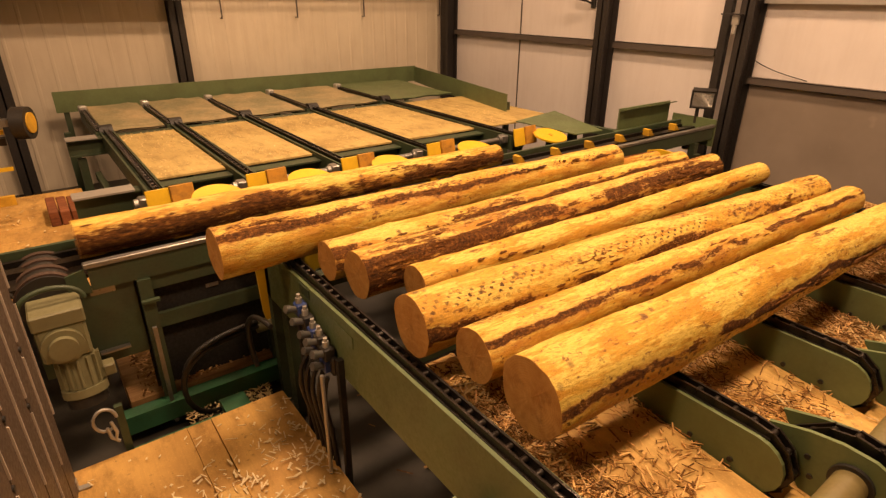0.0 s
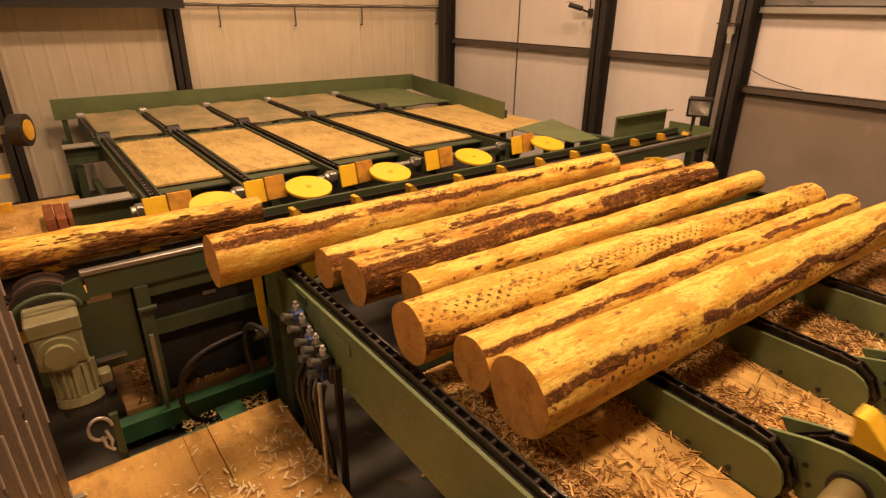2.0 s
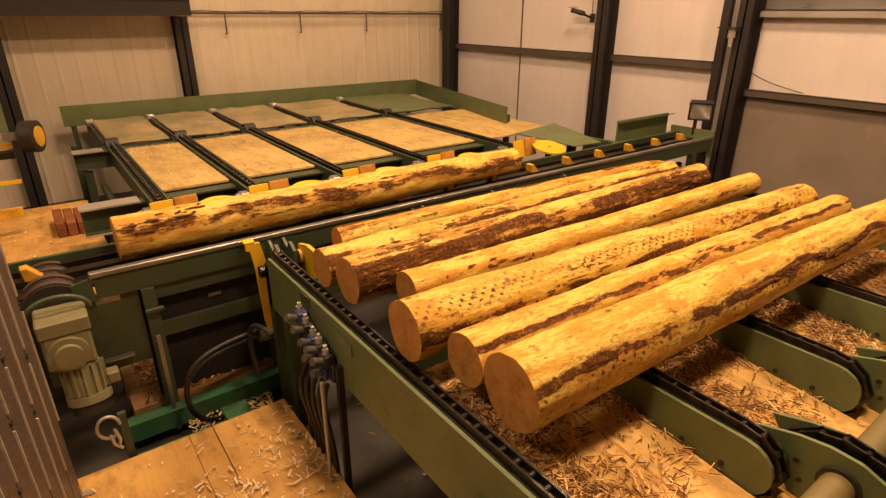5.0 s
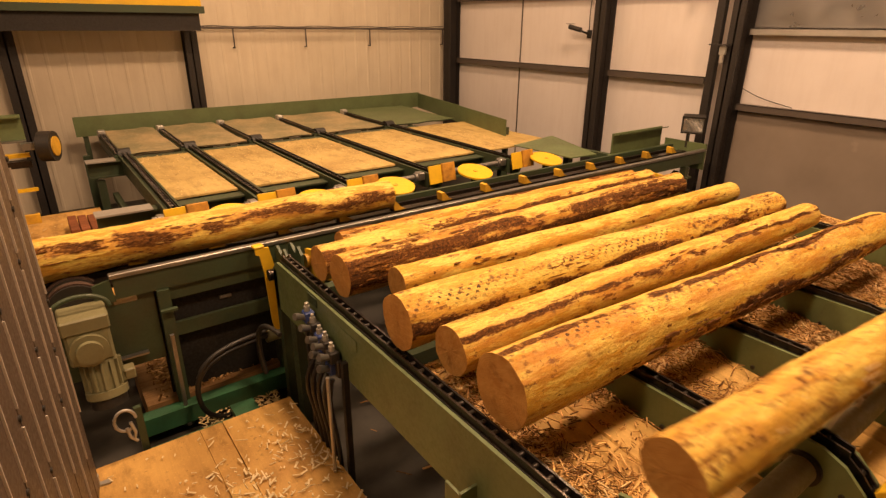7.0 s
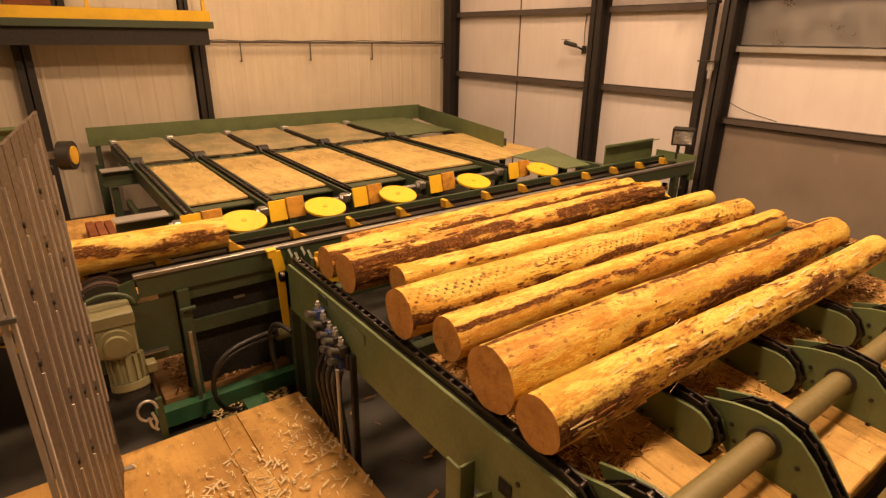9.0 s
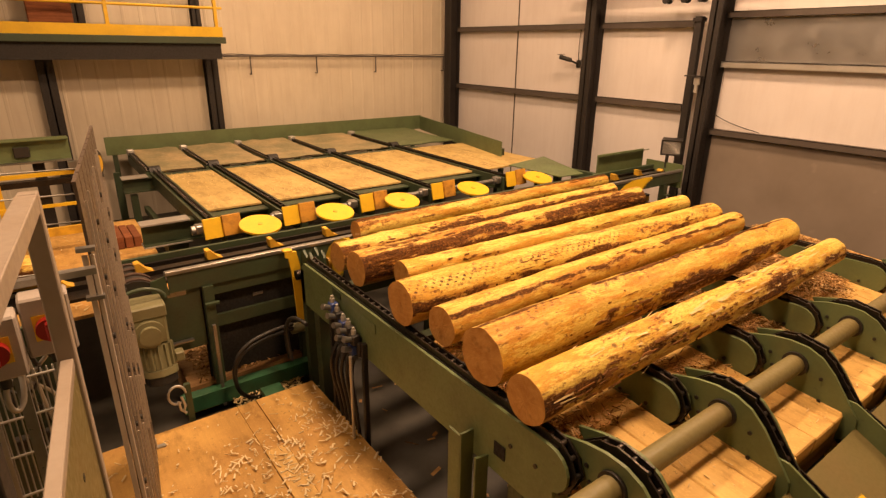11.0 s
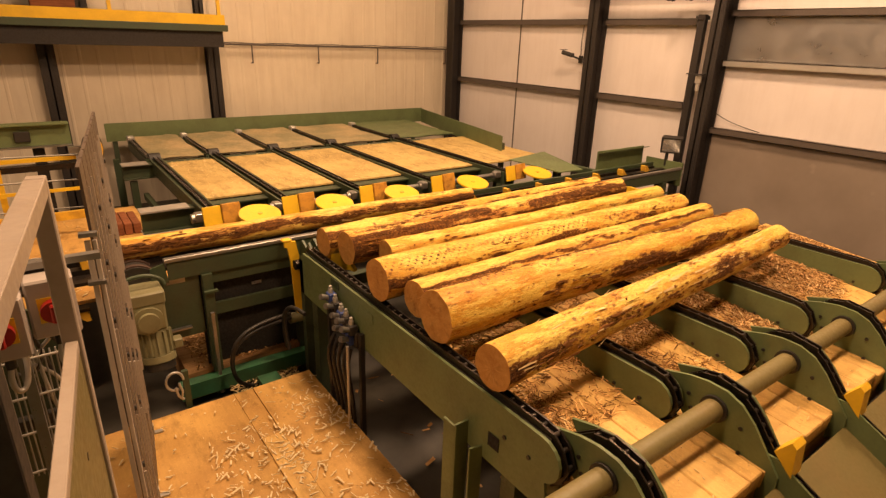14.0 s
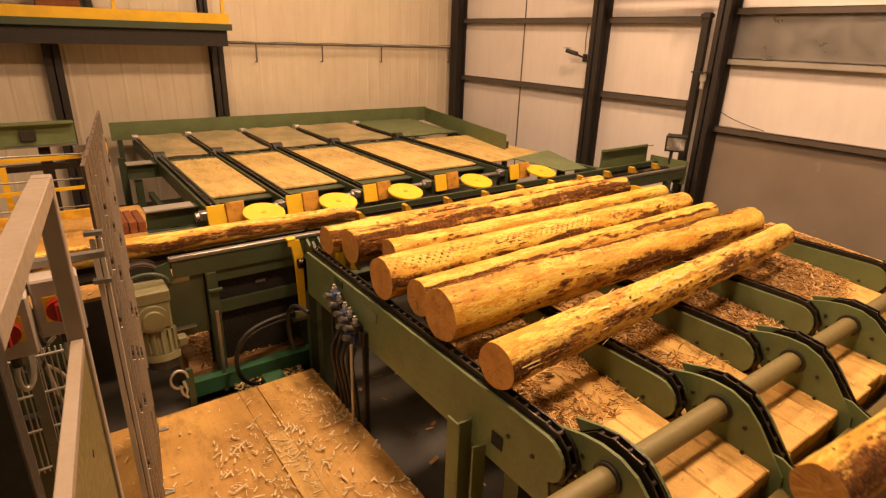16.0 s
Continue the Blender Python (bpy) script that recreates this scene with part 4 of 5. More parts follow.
gear_drive()
spare = thing("cable_loop", "loop of pale cable hung on a thin stake", "cable")
part("loop", Shape().tube([(0.30 + 0.07 * math.cos(a), 4.22, 0.44 + 0.09 * math.sin(a)) for a in (2 * math.pi * i / 16 for i in range(14))], 0.012, 8), GALV, spare)
part("stake", Shape().box(0.37, 4.24, -0.13, 0.42, 4.28, 0.50), GREEN_DARK, spare)
spare.location = (-0.09, 0, 0.13)
part("tails", Shape().tube([(0.33, 4.21, 0.42), (0.35, 4.20, 0.33), (0.33, 4.20, 0.27)], 0.012, 8).tube([(0.30, 4.21, 0.38), (0.31, 4.20, 0.30), (0.35, 4.20, 0.25)], 0.012, 8), GALV, spare)

lever = thing("yellow_lever", "yellow flat steel lever beside the deck end", "lever")
part("bar", Shape().prism([(1.42, 1.52), (1.535, 1.52), (1.565, 1.36), (1.575, 0.80), (1.555, 0.68), (1.52, 0.68), (1.495, 0.80), (1.475, 1.30), (1.45, 1.46), (1.42, 1.47)], "y", 4.60, 4.625), YELLOW, lever)
part("grip", Shape().box(1.41, 4.60, 1.521, 1.50, 4.68, 1.545, 0.006), YELLOW, lever)
part("pivot", Shape().cyl((1.42, 4.62, 0.67), (1.62, 4.62, 0.67), 0.055, 16), GEARPAINT, lever)

hoses = thing("hydraulic_hoses", "black hydraulic hoses looped before the frame", "hoses")
for k in range(2):
    o = 0.05 * k
    part("hose", Shape().tube(curve_pts((1.42, 4.58, 0.75 - o), (1.0, 4.45, 0.80 - o), (0.75, 4.42, 0.78 - o), (0.76, 4.44, 0.40)) + curve_pts((0.76, 4.44, 0.40), (0.77, 4.45, 0.22), (0.86, 4.46, 0.12), (1.0, 4.48, 0.10), 6)[1:], 0.022, 8), BLACK, hoses)
for k in range(2):
    part("hose", Shape().tube(curve_pts((1.36, 4.02, 1.0), (1.30, 4.35, 1.05), (1.28, 4.50, 0.85), (1.32, 4.45 - 0.06 * k, 0.45)), 0.02, 8), BLACK, hoses)

feeder = thing("deck_feeder", "dark toothed feed plates at the end of the deck", "feeder")
for x in (1.60, 1.72, 3.0, 3.12, 4.0, 5.1):
    part("tooth_plate", Shape().prism([(4.36, 1.20), (4.66, 1.20), (4.66, 1.46), (4.60, 1.52), (4.50, 1.46), (4.44, 1.54), (4.36, 1.48)], "x", x, x + 0.025), GREEN_DARK, feeder)
part("shaft", Shape().cyl((1.48, 4.52, 1.30), (6.9, 4.52, 1.30), 0.05, 16), CHAIN, feeder)
for x in (1.62, 6.6):
    part("bearing", Shape().box(x, 4.44, 0.0, x + 0.08, 4.60, 1.38), GREEN_DARK, feeder)


# ---------------------------------------------------------------- far sorting deck
FAR_X = (1.13, 2.05, 3.10, 4.25, 5.68)


def far_deck():
    d = thing("sorting_deck", "green sorting deck with chains and boarded floor", "conveyor")
    for x in FAR_X:
        b = part("chain_beam", Shape().box(x - 0.09, 6.0, 1.30, x - 0.065, 9.55, 1.50).box(x + 0.065, 6.0, 1.30, x + 0.09, 9.55, 1.50).box(x - 0.065, 6.05, 1.42, x + 0.065, 9.5, 1.45), GREEN_DARK, d)
        part("nose", Shape().cyl((x - 0.085, 9.55, 1.46), (x + 0.085, 9.55, 1.46), 0.12, 18), BLACK, b)
        lay_chain(b, LINK_SMALL, [(x, 6.02, 1.50), (x, 9.5, 1.51)], 0.12)
        r = part("rear_beam", Shape().box(x - 0.14, 9.45, 1.34, x - 0.04, 11.3, 1.50), GREEN_DARK, d)
        part("end_block", Shape().box(x - 0.15, 11.18, 1.50, x - 0.03, 11.34, 1.60, 0.015), GALV, r, "dusty pale end block")
        lay_chain(r, LINK_SMALL, [(x - 0.09, 9.5, 1.52), (x - 0.09, 11.25, 1.53)], 0.12)
        part("tip_plate", Shape().prism([(6.0, 1.24), (6.25, 1.24), (6.25, 1.46), (5.94, 1.40)], "x", x + 0.091, x + 0.105), GREEN, b)
        part("bearing", Shape().box(x - 0.2, 6.05, 1.40, x - 0.1, 6.18, 1.50, 0.01).cyl((x - 0.24, 6.11, 1.44), (x - 0.19, 6.11, 1.44), 0.055, 14), STEEL, b)
    part("front_beam", Shape().box(0.45, 6.66, 1.20, 6.0, 6.68, 1.42).box(0.45, 6.58, 1.42, 6.0, 6.76, 1.438).box(0.45, 6.58, 1.185, 6.0, 6.76, 1.20), GREEN_DARK, d)
    part("front_stub", Shape().box(0.44, 6.56, 1.44, 0.98, 6.78, 1.458), GALV, d, "pale beam top")
    part("front_stub_foot", Shape().box(0.44, 6.56, 1.17, 0.98, 6.78, 1.184), GALV, d)
    part("rear_stub", Shape().box(0.61, 9.20, 1.466, 0.98, 9.44, 1.482), GALV, d, "pale beam top")
    part("rear_beam_cross", Shape().box(0.62, 9.30, 1.26, 6.2, 9.32, 1.45).box(0.62, 9.22, 1.45, 6.2, 9.42, 1.465).box(0.62, 9.22, 1.245, 6.2, 9.42, 1.26), GREEN_DARK, d)
    part("shaft", Shape().cyl((0.95, 6.12, 1.44), (5.9, 6.12, 1.44), 0.035, 14), STEEL, d)
    part("guide_bar", Shape().cyl((1.0, 5.62, 1.36), (6.4, 5.62, 1.36), 0.03, 12), STEEL, d)
    for x in (0.7, 2.4, 4.2, 6.0):
        for y in (6.62, 9.27, 11.2):
            part("leg", Shape().box(x, y, 0, x + 0.1, y + 0.1, 1.2), GREEN_DARK, d)
    part("side_hanger", Shape().box(0.86, 7.2, 0.9, 0.93, 9.3, 1.0).box(0.70, 6.7, 1.02, 0.95, 6.9, 1.15), GREEN_DARK, d)
    return d


far_deck()


def far_boards():
    f = thing("board_floor", "worn boards between the sorting chains dusted with chips", "plank floor", kind="structure")
    xs = list(FAR_X) + [7.4]
    for a, b in zip(xs, xs[1:]):
        lo, hi = a + 0.10, b - 0.10
        n = 1 if b < 7 else 5
        w = (hi - lo) / n
        me = Shape().box(0.0015, 0, -0.03, w - 0.0015, 2.42, 0, 0.004).mesh("board", FARBOARD)
        for i in range(n):
            ob = new("board", me)
            ob.parent = f
            ob.matrix_local = pose(lo + i * w, 6.80, 1.475 - random.uniform(0, 0.006))
    for a, b in zip(xs, xs[1:]):
        s = Shape()
        # rear sheet, slightly buckled
        n = 12
        lo, hi = a - 0.02, b - 0.16
        vs = [(lo + (hi - lo) * i / n, y, 1.50 + 0.02 * noise.noise((i * 0.35 + a, y * 1.3, 3)) + (0.03 if y > 11 else 0)) for y in (9.48, 9.9, 10.3, 10.7, 11.15, 11.6) for i in range(n + 1)]
        s.add(vs, [(r * (n + 1) + i, r * (n + 1) + i + 1, (r + 1) * (n + 1) + i + 1, (r + 1) * (n + 1) + i) for r in range(5) for i in range(n)], True)
        s.add([(x, y, z - 0.02) for x, y, z in vs], [(r * (n + 1) + i, (r + 1) * (n + 1) + i, (r + 1) * (n + 1) + i + 1, r * (n + 1) + i + 1) for r in range(5) for i in range(n)], True)
        part("rear_sheet", s, GREEN if b > 7 else RUSTY, f, "dusty green sheet steel")
    return f


RUSTY = painted("dusty_sheet", (0.26, 0.23, 0.12), 0.6, dirt=(0.62, 0.44, 0.23), dirt_amount=1.0, scale=1.6)
far_boards()
litter("wood_chips", 1300, (1.2, 6.6), (6.82, 9.2), 1.478, 0.034, CHIP, "pale chips dusting the sorting deck boards", 1.0, tuple((x - 0.1, x + 0.1) for x in FAR_X))


def deck_fence():
    f = thing("deck_fence", "dark green steel fence plate round the sorting deck", "fence")
    part("back_plate", Shape().box(0.70, 11.75, 1.44, 7.86, 11.77, 1.78), GREEN, f)
    part("side_plate", Shape().prism([(7.86, 11.77), (7.84, 11.77), (6.85, 7.5), (6.87, 7.5)], "z", 1.42, 1.76), GREEN, f)
    part("ramp_plate", Shape().prism([(6.31, 5.48), (6.82, 5.44), (7.36, 6.86), (6.25, 6.62)], "z", 1.515, 1.53), GREEN, f, "smooth green plate at the deck end")
    part("low_rail", Shape().prism([(7.0, 7.5), (7.08, 7.5), (7.3, 5.5), (7.2, 5.5)], "z", 1.36, 1.46), GREEN_DARK, f)
    for x in (0.8, 3.2, 5.6, 7.6):
        part("post", Shape().box(x, 11.78, 0.0, x + 0.08, 11.86, 1.6), GREEN_DARK, f)
    part("side_post", Shape().box(6.95, 7.6, 0.0, 7.03, 7.68, 1.6), GREEN_DARK, f)
    part("foot", Shape().box(6.5, 5.7, 0, 6.6, 5.8, 1.50), GREEN_DARK, f)
    return f


deck_fence()


def stop_plates():
    for i, x in enumerate(FAR_X):
        t = thing("stop_plate", "yellow stop plate with a worn brown wooden pad", "stop plate", group="stop plates")
        m = pose(x, 5.90, 1.50, -12, 0, 4)
        s = Shape().box(-0.16, -0.02, -0.12, 0.045, 0.0, 0.115, 0.004)
        a = part("plate", s, YELLOW, t)
        a.matrix_local = m
        c = part("pad", Shape().box(0.049, -0.045, -0.115, 0.26, 0.0, 0.125, 0.006), PADWOOD, t, "worn brown wooden pad")
        c.matrix_local = m
        part("arm", Shape().box(x - 0.05, 5.9, 1.36, x + 0.05, 6.05, 1.44), GREEN_DARK, t)


stop_plates()


def kick_discs():
    for x in (1.56, 2.50, 3.49, 4.72, 6.05):
        t = thing("turning_disc", "round bright yellow tilted disc beside the trough", "disc", group="yellow discs")
        m = pose(x, 5.72, 1.50, 12, 0, 0)
        n = 40
        a = part("plate", Shape().cyl((0, 0, -0.012), (0, 0, 0.012), 0.235, n), YELLOW, t)
        a.matrix_local = m
        b = part("hub", Shape().cyl((0, 0, 0.012), (0, 0, 0.02), 0.03, 14), YELLOW_WORN, t)
        b.matrix_local = m
        part("stem", Shape().cyl((x, 5.74, 1.0), (x, 5.72, 1.49), 0.05, 14), BLACK, t)
        part("foot", Shape().box(x - 0.06, 5.68, 0.0, x + 0.06, 5.80, 1.0), GREEN_DARK, t)


kick_discs()
# ---------------------------------------------------------------- west side: back platform, far conveyor, fence and gate
def back_platform():
    p = thing("back_platform", "brown boarded platform behind the trough, covered in sawdust", "platform", kind="structure")
    for i in range(8):
        part("plank", Shape().box(-4.6, 5.42 + i * 0.40, 0.96, 0.62, 5.815 + i * 0.40, 1.0, 0.004), PLATFORM, p)
    for x in (-4.5, -2.2, 0.5):
        for y in (5.6, 8.4):
            part("leg", Shape().box(x, y, 0.0, x + 0.1, y + 0.1, 0.958), GREEN_DARK, p)
    return p


back_platform()
litter("wood_chips", 420, (-2.5, 0.6), (5.5, 8.5), 1.003, 0.06, CHIP, "pale chips on the back platform", 0.8)
block = thing("timber_block", "short stack of red-brown timber offcuts", "timber")
for i in range(3):
    part("offcut", Shape().box(0.22 + 0.10 * i, 7.25, 1.0, 0.31 + 0.10 * i, 7.85, 1.16 - 0.01 * i, 0.008), BLOCKWOOD, block)

west = thing("return_conveyor", "green and yellow conveyor frame beyond the guard fence", "conveyor")
part("side_beam", Shape().box(-5.0, 8.95, 1.92, 0.02, 9.0, 2.20), GREEN, west)
part("top_flange", Shape().box(-5.0, 8.85, 2.20, 0.02, 9.1, 2.215), GREEN, west)
part("lower_flange", Shape().box(-5.0, 8.85, 1.90, 0.02, 9.0, 1.918), STEEL, west)
part("yellow_rail", Shape().box(-5.0, 8.70, 1.74, 0.02, 8.76, 1.79), YELLOW, west)
part("dark_rail", Shape().box(-5.0, 8.66, 1.62, 0.02, 8.80, 1.70), CHAIN, west)
part("yellow_rail", Shape().box(-5.0, 8.30, 1.40, 0.02, 8.34, 1.44), YELLOW, west)
part("yellow_beam", Shape().box(-5.0, 7.6, 1.20, -0.02, 7.66, 1.30), YELLOW_WORN, west)
part("clamp", Shape().box(-0.62, 8.90, 1.98, -0.44, 8.95, 2.12, 0.01), BLACK, west)
for x in (-4.0, -2.2, -0.45):
    part("post", Shape().box(x, 8.98, 0, x + 0.14, 9.10, 1.899), COLUMN, west)
    part("yellow_post", Shape().box(x - 0.45, 8.44, 1.0, x - 0.38, 8.50, 1.735), YELLOW, west)
part("wheel_tyre", Shape().cyl((0.16, 8.62, 1.87), (0.30, 8.56, 1.87), 0.185, 28), BLACK, west, "black rubber tyre")
part("wheel_hub", Shape().cyl((0.145, 8.626, 1.87), (0.314, 8.554, 1.87), 0.12, 24), YELLOW_WORN, west, "orange wheel hub")
part("axle", Shape().box(-0.05, 8.60, 1.84, 0.19, 8.72, 1.92), STEEL, west)


def guard_fence():
    """Slotted sheet guard that runs away from the camera along the walkway, a little askew."""
    f = thing("guard_fence", "slotted steel guard fence with pale edges", "fence", pose(-0.27, 2.2, 0, 0, 0, -7.4))
    n, w, gap = 9, 0.19, 0.017
    for i in range(n):
        y = i * (w + gap)
        part("strip", Shape().box(-0.012, y, 0.27, 0.0, y + w, 2.93), FENCE, f, "brown sheet strip")
        z = 0.42 + 0.23 * (i % 3)
        while z < 2.6:
            # pale strip paints the light that catches the slot's edge
            part("slot_lip", Shape().box(-0.008, y + w, z, 0.010, y + w + 0.007, min(z + 0.78, 2.80)), PALE_EDGE, f, "pale strip for the light on a slot edge")
            if z + 0.83 < 2.85:
                part("bolt", Shape().cyl((0.0, y + w, z + 0.83), (0.010, y + w, z + 0.83), 0.016, 8), BLACK, f)
            z += 0.88
    for z in (0.35, 0.80, 1.36, 1.92, 2.48, 2.88):
        part("bridge", Shape().box(-0.016, 0.0, z, -0.0125, n * (w + gap), z + 0.05), FENCE, f)
    part("edge_post", Shape().box(-0.035, -0.03, 0.27, -0.012, -0.014, 2.62, 0.003).box(-0.006, -0.03, 0.27, 0.012, -0.014, 2.62, 0.003), PALE_EDGE, f, "pale edge post")
    for y in (1.02, 1.80):
        part("foot_clip", Shape().box(0.0, y, 0.272, 0.07, y + 0.04, 0.285).box(0.0, y, 0.285, 0.006, y + 0.04, 0.36), GALV, f)
    for z in (2.42, 2.64):
        part("clamp", Shape().box(-0.05, -0.045, z, 0.02, -0.010, z + 0.018), STEEL, f)
    for z in (2.80, 2.66, 2.50, 2.22):
        part("wire", Shape().cyl((-2.4, 1.0, z), (-0.017, 1.0, z), 0.005, 6), GALV, f)
    return f


guard_fence()


def gate():
    """Beige square-tube gate close to the camera: top rail, far post, lower rail with a mesh sheet."""
    g = thing("gate", "beige square-tube gate with a mesh lower panel", "gate", pose(-0.411, 1.10, 0.048, 0, 0, -6.2))
    w = 0.021
    part("post", Shape().box(-w, -0.042, 0.222, w, 0.0, 3.092, 0.003), BEIGE, g)
    part("top_rail", Shape().box(-w, -0.82, 3.05, w, -0.044, 3.092, 0.002), BEIGE, g)
    part("lower_rail", Shape().box(-0.014, -0.82, 2.644, 0.014, -0.044, 2.671, 0.002), BEIGE, g)
    part("mesh_sheet", Shape().box(0.008, -0.82, 1.86, 0.012, -0.044, 2.643), PIPE, g, "shaded mesh panel")
    # this post is in shade, painted by giving it the dark column colour
    part("near_post", Shape().box(-w, -0.865, 1.832, w, -0.822, 3.092, 0.002), COLUMN, g, "near gate post, painted dark for its shade")
    for y in (-0.30, -0.55):
        part("hole", Shape().cyl((0.0121, y, 2.5), (0.0135, y, 2.5), 0.01, 10), BLACK, g)
    return g


gate()
catwalk = thing("catwalk", "steel walkway under the gate", "walkway", kind="structure")
part("plate", Shape().box(-2.6, -3.5, 1.82, 0.35, 0.9, 1.88), GREEN_DARK, catwalk)
for x in (-2.4, 0.1):
    for y in (-3.2, 0.7):
        part("leg", Shape().box(x, y, 0, x + 0.1, y + 0.1, 1.82), GREEN_DARK, catwalk)


def switch_box(x, y, z, size, label):
    b = thing("switch_box", label, "switch", group="stop switches")
    part("case", Shape().box(x - size / 2, y, z - size * 0.75, x + size / 2, y + 0.08, z + size * 0.75, 0.006), BOXWHITE, b)
    part("plate", Shape().box(x - size * 0.30, y - 0.004, z - size * 0.32, x + size * 0.30, y - 0.001, z + size * 0.32), YELLOW, b, "yellow backing plate")
    part("knob", Shape().cyl((x, y - 0.004, z), (x, y - 0.03, z), size * 0.27, 22).box(x - size * 0.07, y - 0.05, z - size * 0.24, x + size * 0.07, y - 0.03, z + size * 0.24, 0.004), REDPLASTIC, b, "red rotary knob")
    part("gland", Shape().cyl((x, y + 0.04, z - size * 0.75), (x, y + 0.04, z - size * 0.75 - 0.04), 0.014, 10), BLACK, b)
    part("cable", Shape().tube(curve_pts((x, y + 0.04, z - size * 0.75 - 0.03), (x - 0.03, y + 0.04, z - 0.24), (x + 0.04, y + 0.05, z - 0.25), (x + 0.03, y + 0.1, z - 0.12)), 0.008, 6), GALV, b)
    return b


switch_box(-0.442, 1.30, 2.715, 0.118, "pale switch box with a red knob on a yellow plate")
switch_box(-0.565, 1.24, 2.70, 0.118, "pale switch box with a red knob, half behind the gate")
rail_box = thing("switch_bracket", "steel bracket rail that carries the switch boxes", "bracket")
part("rail", Shape().box(-1.2, 1.385, 2.81, -0.30, 1.415, 2.83), STEEL, rail_box)
part("upright", Shape().box(-0.56, 1.385, 0.27, -0.53, 1.415, 2.81), STEEL, rail_box)


def wire_tray():
    t = thing("wire_tray", "galvanised wire mesh panel below the switch boxes", "mesh panel")
    for i in range(13):
        x = -0.575 + i * 0.0165
        part("wire", Shape().cyl((x, 1.58, 1.98), (x, 1.58, 2.46), 0.003, 5), GALV, t)
    for z in (2.0, 2.16, 2.30, 2.44):
        part("cross_wire", Shape().cyl((-0.58, 1.575, z), (-0.37, 1.575, z), 0.005, 5), GALV, t)
    part("foot", Shape().box(-0.60, 1.57, 0.27, -0.58, 1.59, 2.46), GALV, t)
    part("foot", Shape().box(-0.37, 1.57, 0.27, -0.355, 1.59, 2.46), GALV, t)
    return t


wire_tray().location = (-0.06, 0.0, 0.0)
small = thing("wiring", "tangle of grey wires and terminal blocks behind the mesh", "cables", pose(-0.05, 0.0, 0.0))
rngw = random.Random(5)
for k in range(9):
    a = (-0.56 + rngw.uniform(0.0, 0.16), 1.75, 2.45 + rngw.uniform(-0.1, 0.15))
    b = (-0.56 + rngw.uniform(0.0, 0.16), 1.80, 2.15 + rngw.uniform(-0.2, 0.1))
    part("wire", Shape().tube(curve_pts(a, (a[0] + rngw.uniform(-0.08, 0.08), 1.7, a[2] - 0.2), (b[0] + rngw.uniform(-0.08, 0.08), 1.8, b[2] + 0.2), b), 0.007, 6), GALV if k % 2 else BLACK, small)
part("back_plate", Shape().box(-0.66, 1.84, 0.27, -0.38, 1.86, 2.50), GREEN_DARK, small)
part("terminals", Shape().box(-0.60, 1.80, 2.03, -0.40, 1.838, 2.08, 0.004), BLACK, small)


# ---------------------------------------------------------------- logs
def make_log(seed, r, length, mat, label):
    """A debarked log along +x from its base end: gentle sweep, taper, knots and sawn ends."""
    rng = random.Random(seed)
    t = thing("log", label, "log", group="logs")
    nu, nl = 44, 130
    sweep, ph = rng.uniform(0.004, 0.016), rng.uniform(0, 6.28)
    knots = [(rng.uniform(0.2, length - 0.2), rng.uniform(0, 6.28), rng.uniform(0.004, 0.010)) for _ in range(9)]
    vs = []
    for i in range(nl + 1):
        x = length * i / nl
        rr = r * (1.02 - 0.19 * i / nl)
        oy, oz = sweep * math.sin(x * 1.1 + ph), sweep * 0.6 * math.cos(x * 1.4 + ph)
        for j in range(nu):
            a = 2 * math.pi * j / nu
            c, s = math.cos(a), math.sin(a)
            q = rr * (1 + 0.06 * noise.noise((x * 1.5 + seed * 7, c * 1.2, s * 1.2)) + 0.035 * noise.noise((x * 5 + seed * 3, c * 4, s * 4)) + 0.022 * noise.noise((x * 18, c * 9, s * 9 + seed)))
            for kx, ka, kh in knots:
                dd = ((x - kx) / 0.045) ** 2 + (math.remainder(a - ka, 2 * math.pi) * rr / 0.04) ** 2
                if dd < 8:
                    q += kh * math.exp(-dd)
            vs.append((x, oy + q * s, oz + q * c))
    s = Shape()
    s.add(vs, [(i * nu + j, i * nu + (j + 1) % nu, (i + 1) * nu + (j + 1) % nu, (i + 1) * nu + j) for i in range(nl) for j in range(nu)], True)
    part("trunk", s, mat, t)
    for k, x in ((0, -0.001), (nl, length + 0.001)):
        ring = vs[k * nu:(k + 1) * nu]
        cy, cz = sum(v[1] for v in ring) / nu, sum(v[2] for v in ring) / nu
        e = Shape()
        pts = [(x, cy, cz)]
        for f in (0.35, 0.7, 0.985):
            pts += [(x + 0.0025 * noise.noise((v[1] * 30, v[2] * 30, seed)), cy + (v[1] - cy) * f, cz + (v[2] - cz) * f) for v in ring]
        fs = [(0, 1 + j, 1 + (j + 1) % nu) for j in range(nu)]
        for q in (0, 1):
            fs += [(1 + q * nu + j, 1 + (q + 1) * nu + j, 1 + (q + 1) * nu + (j + 1) % nu, 1 + q * nu + (j + 1) % nu) for j in range(nu)]
        base = len(pts)
        pts += [(v[0], v[1], v[2]) for v in ring]
        fs += [(1 + 2 * nu + j, base + j, base + (j + 1) % nu, 1 + 2 * nu + (j + 1) % nu) for j in range(nu)]
        e.add(pts, fs)
        part("cut_end", e, END, t, "sawn orange-brown end grain")
    return t


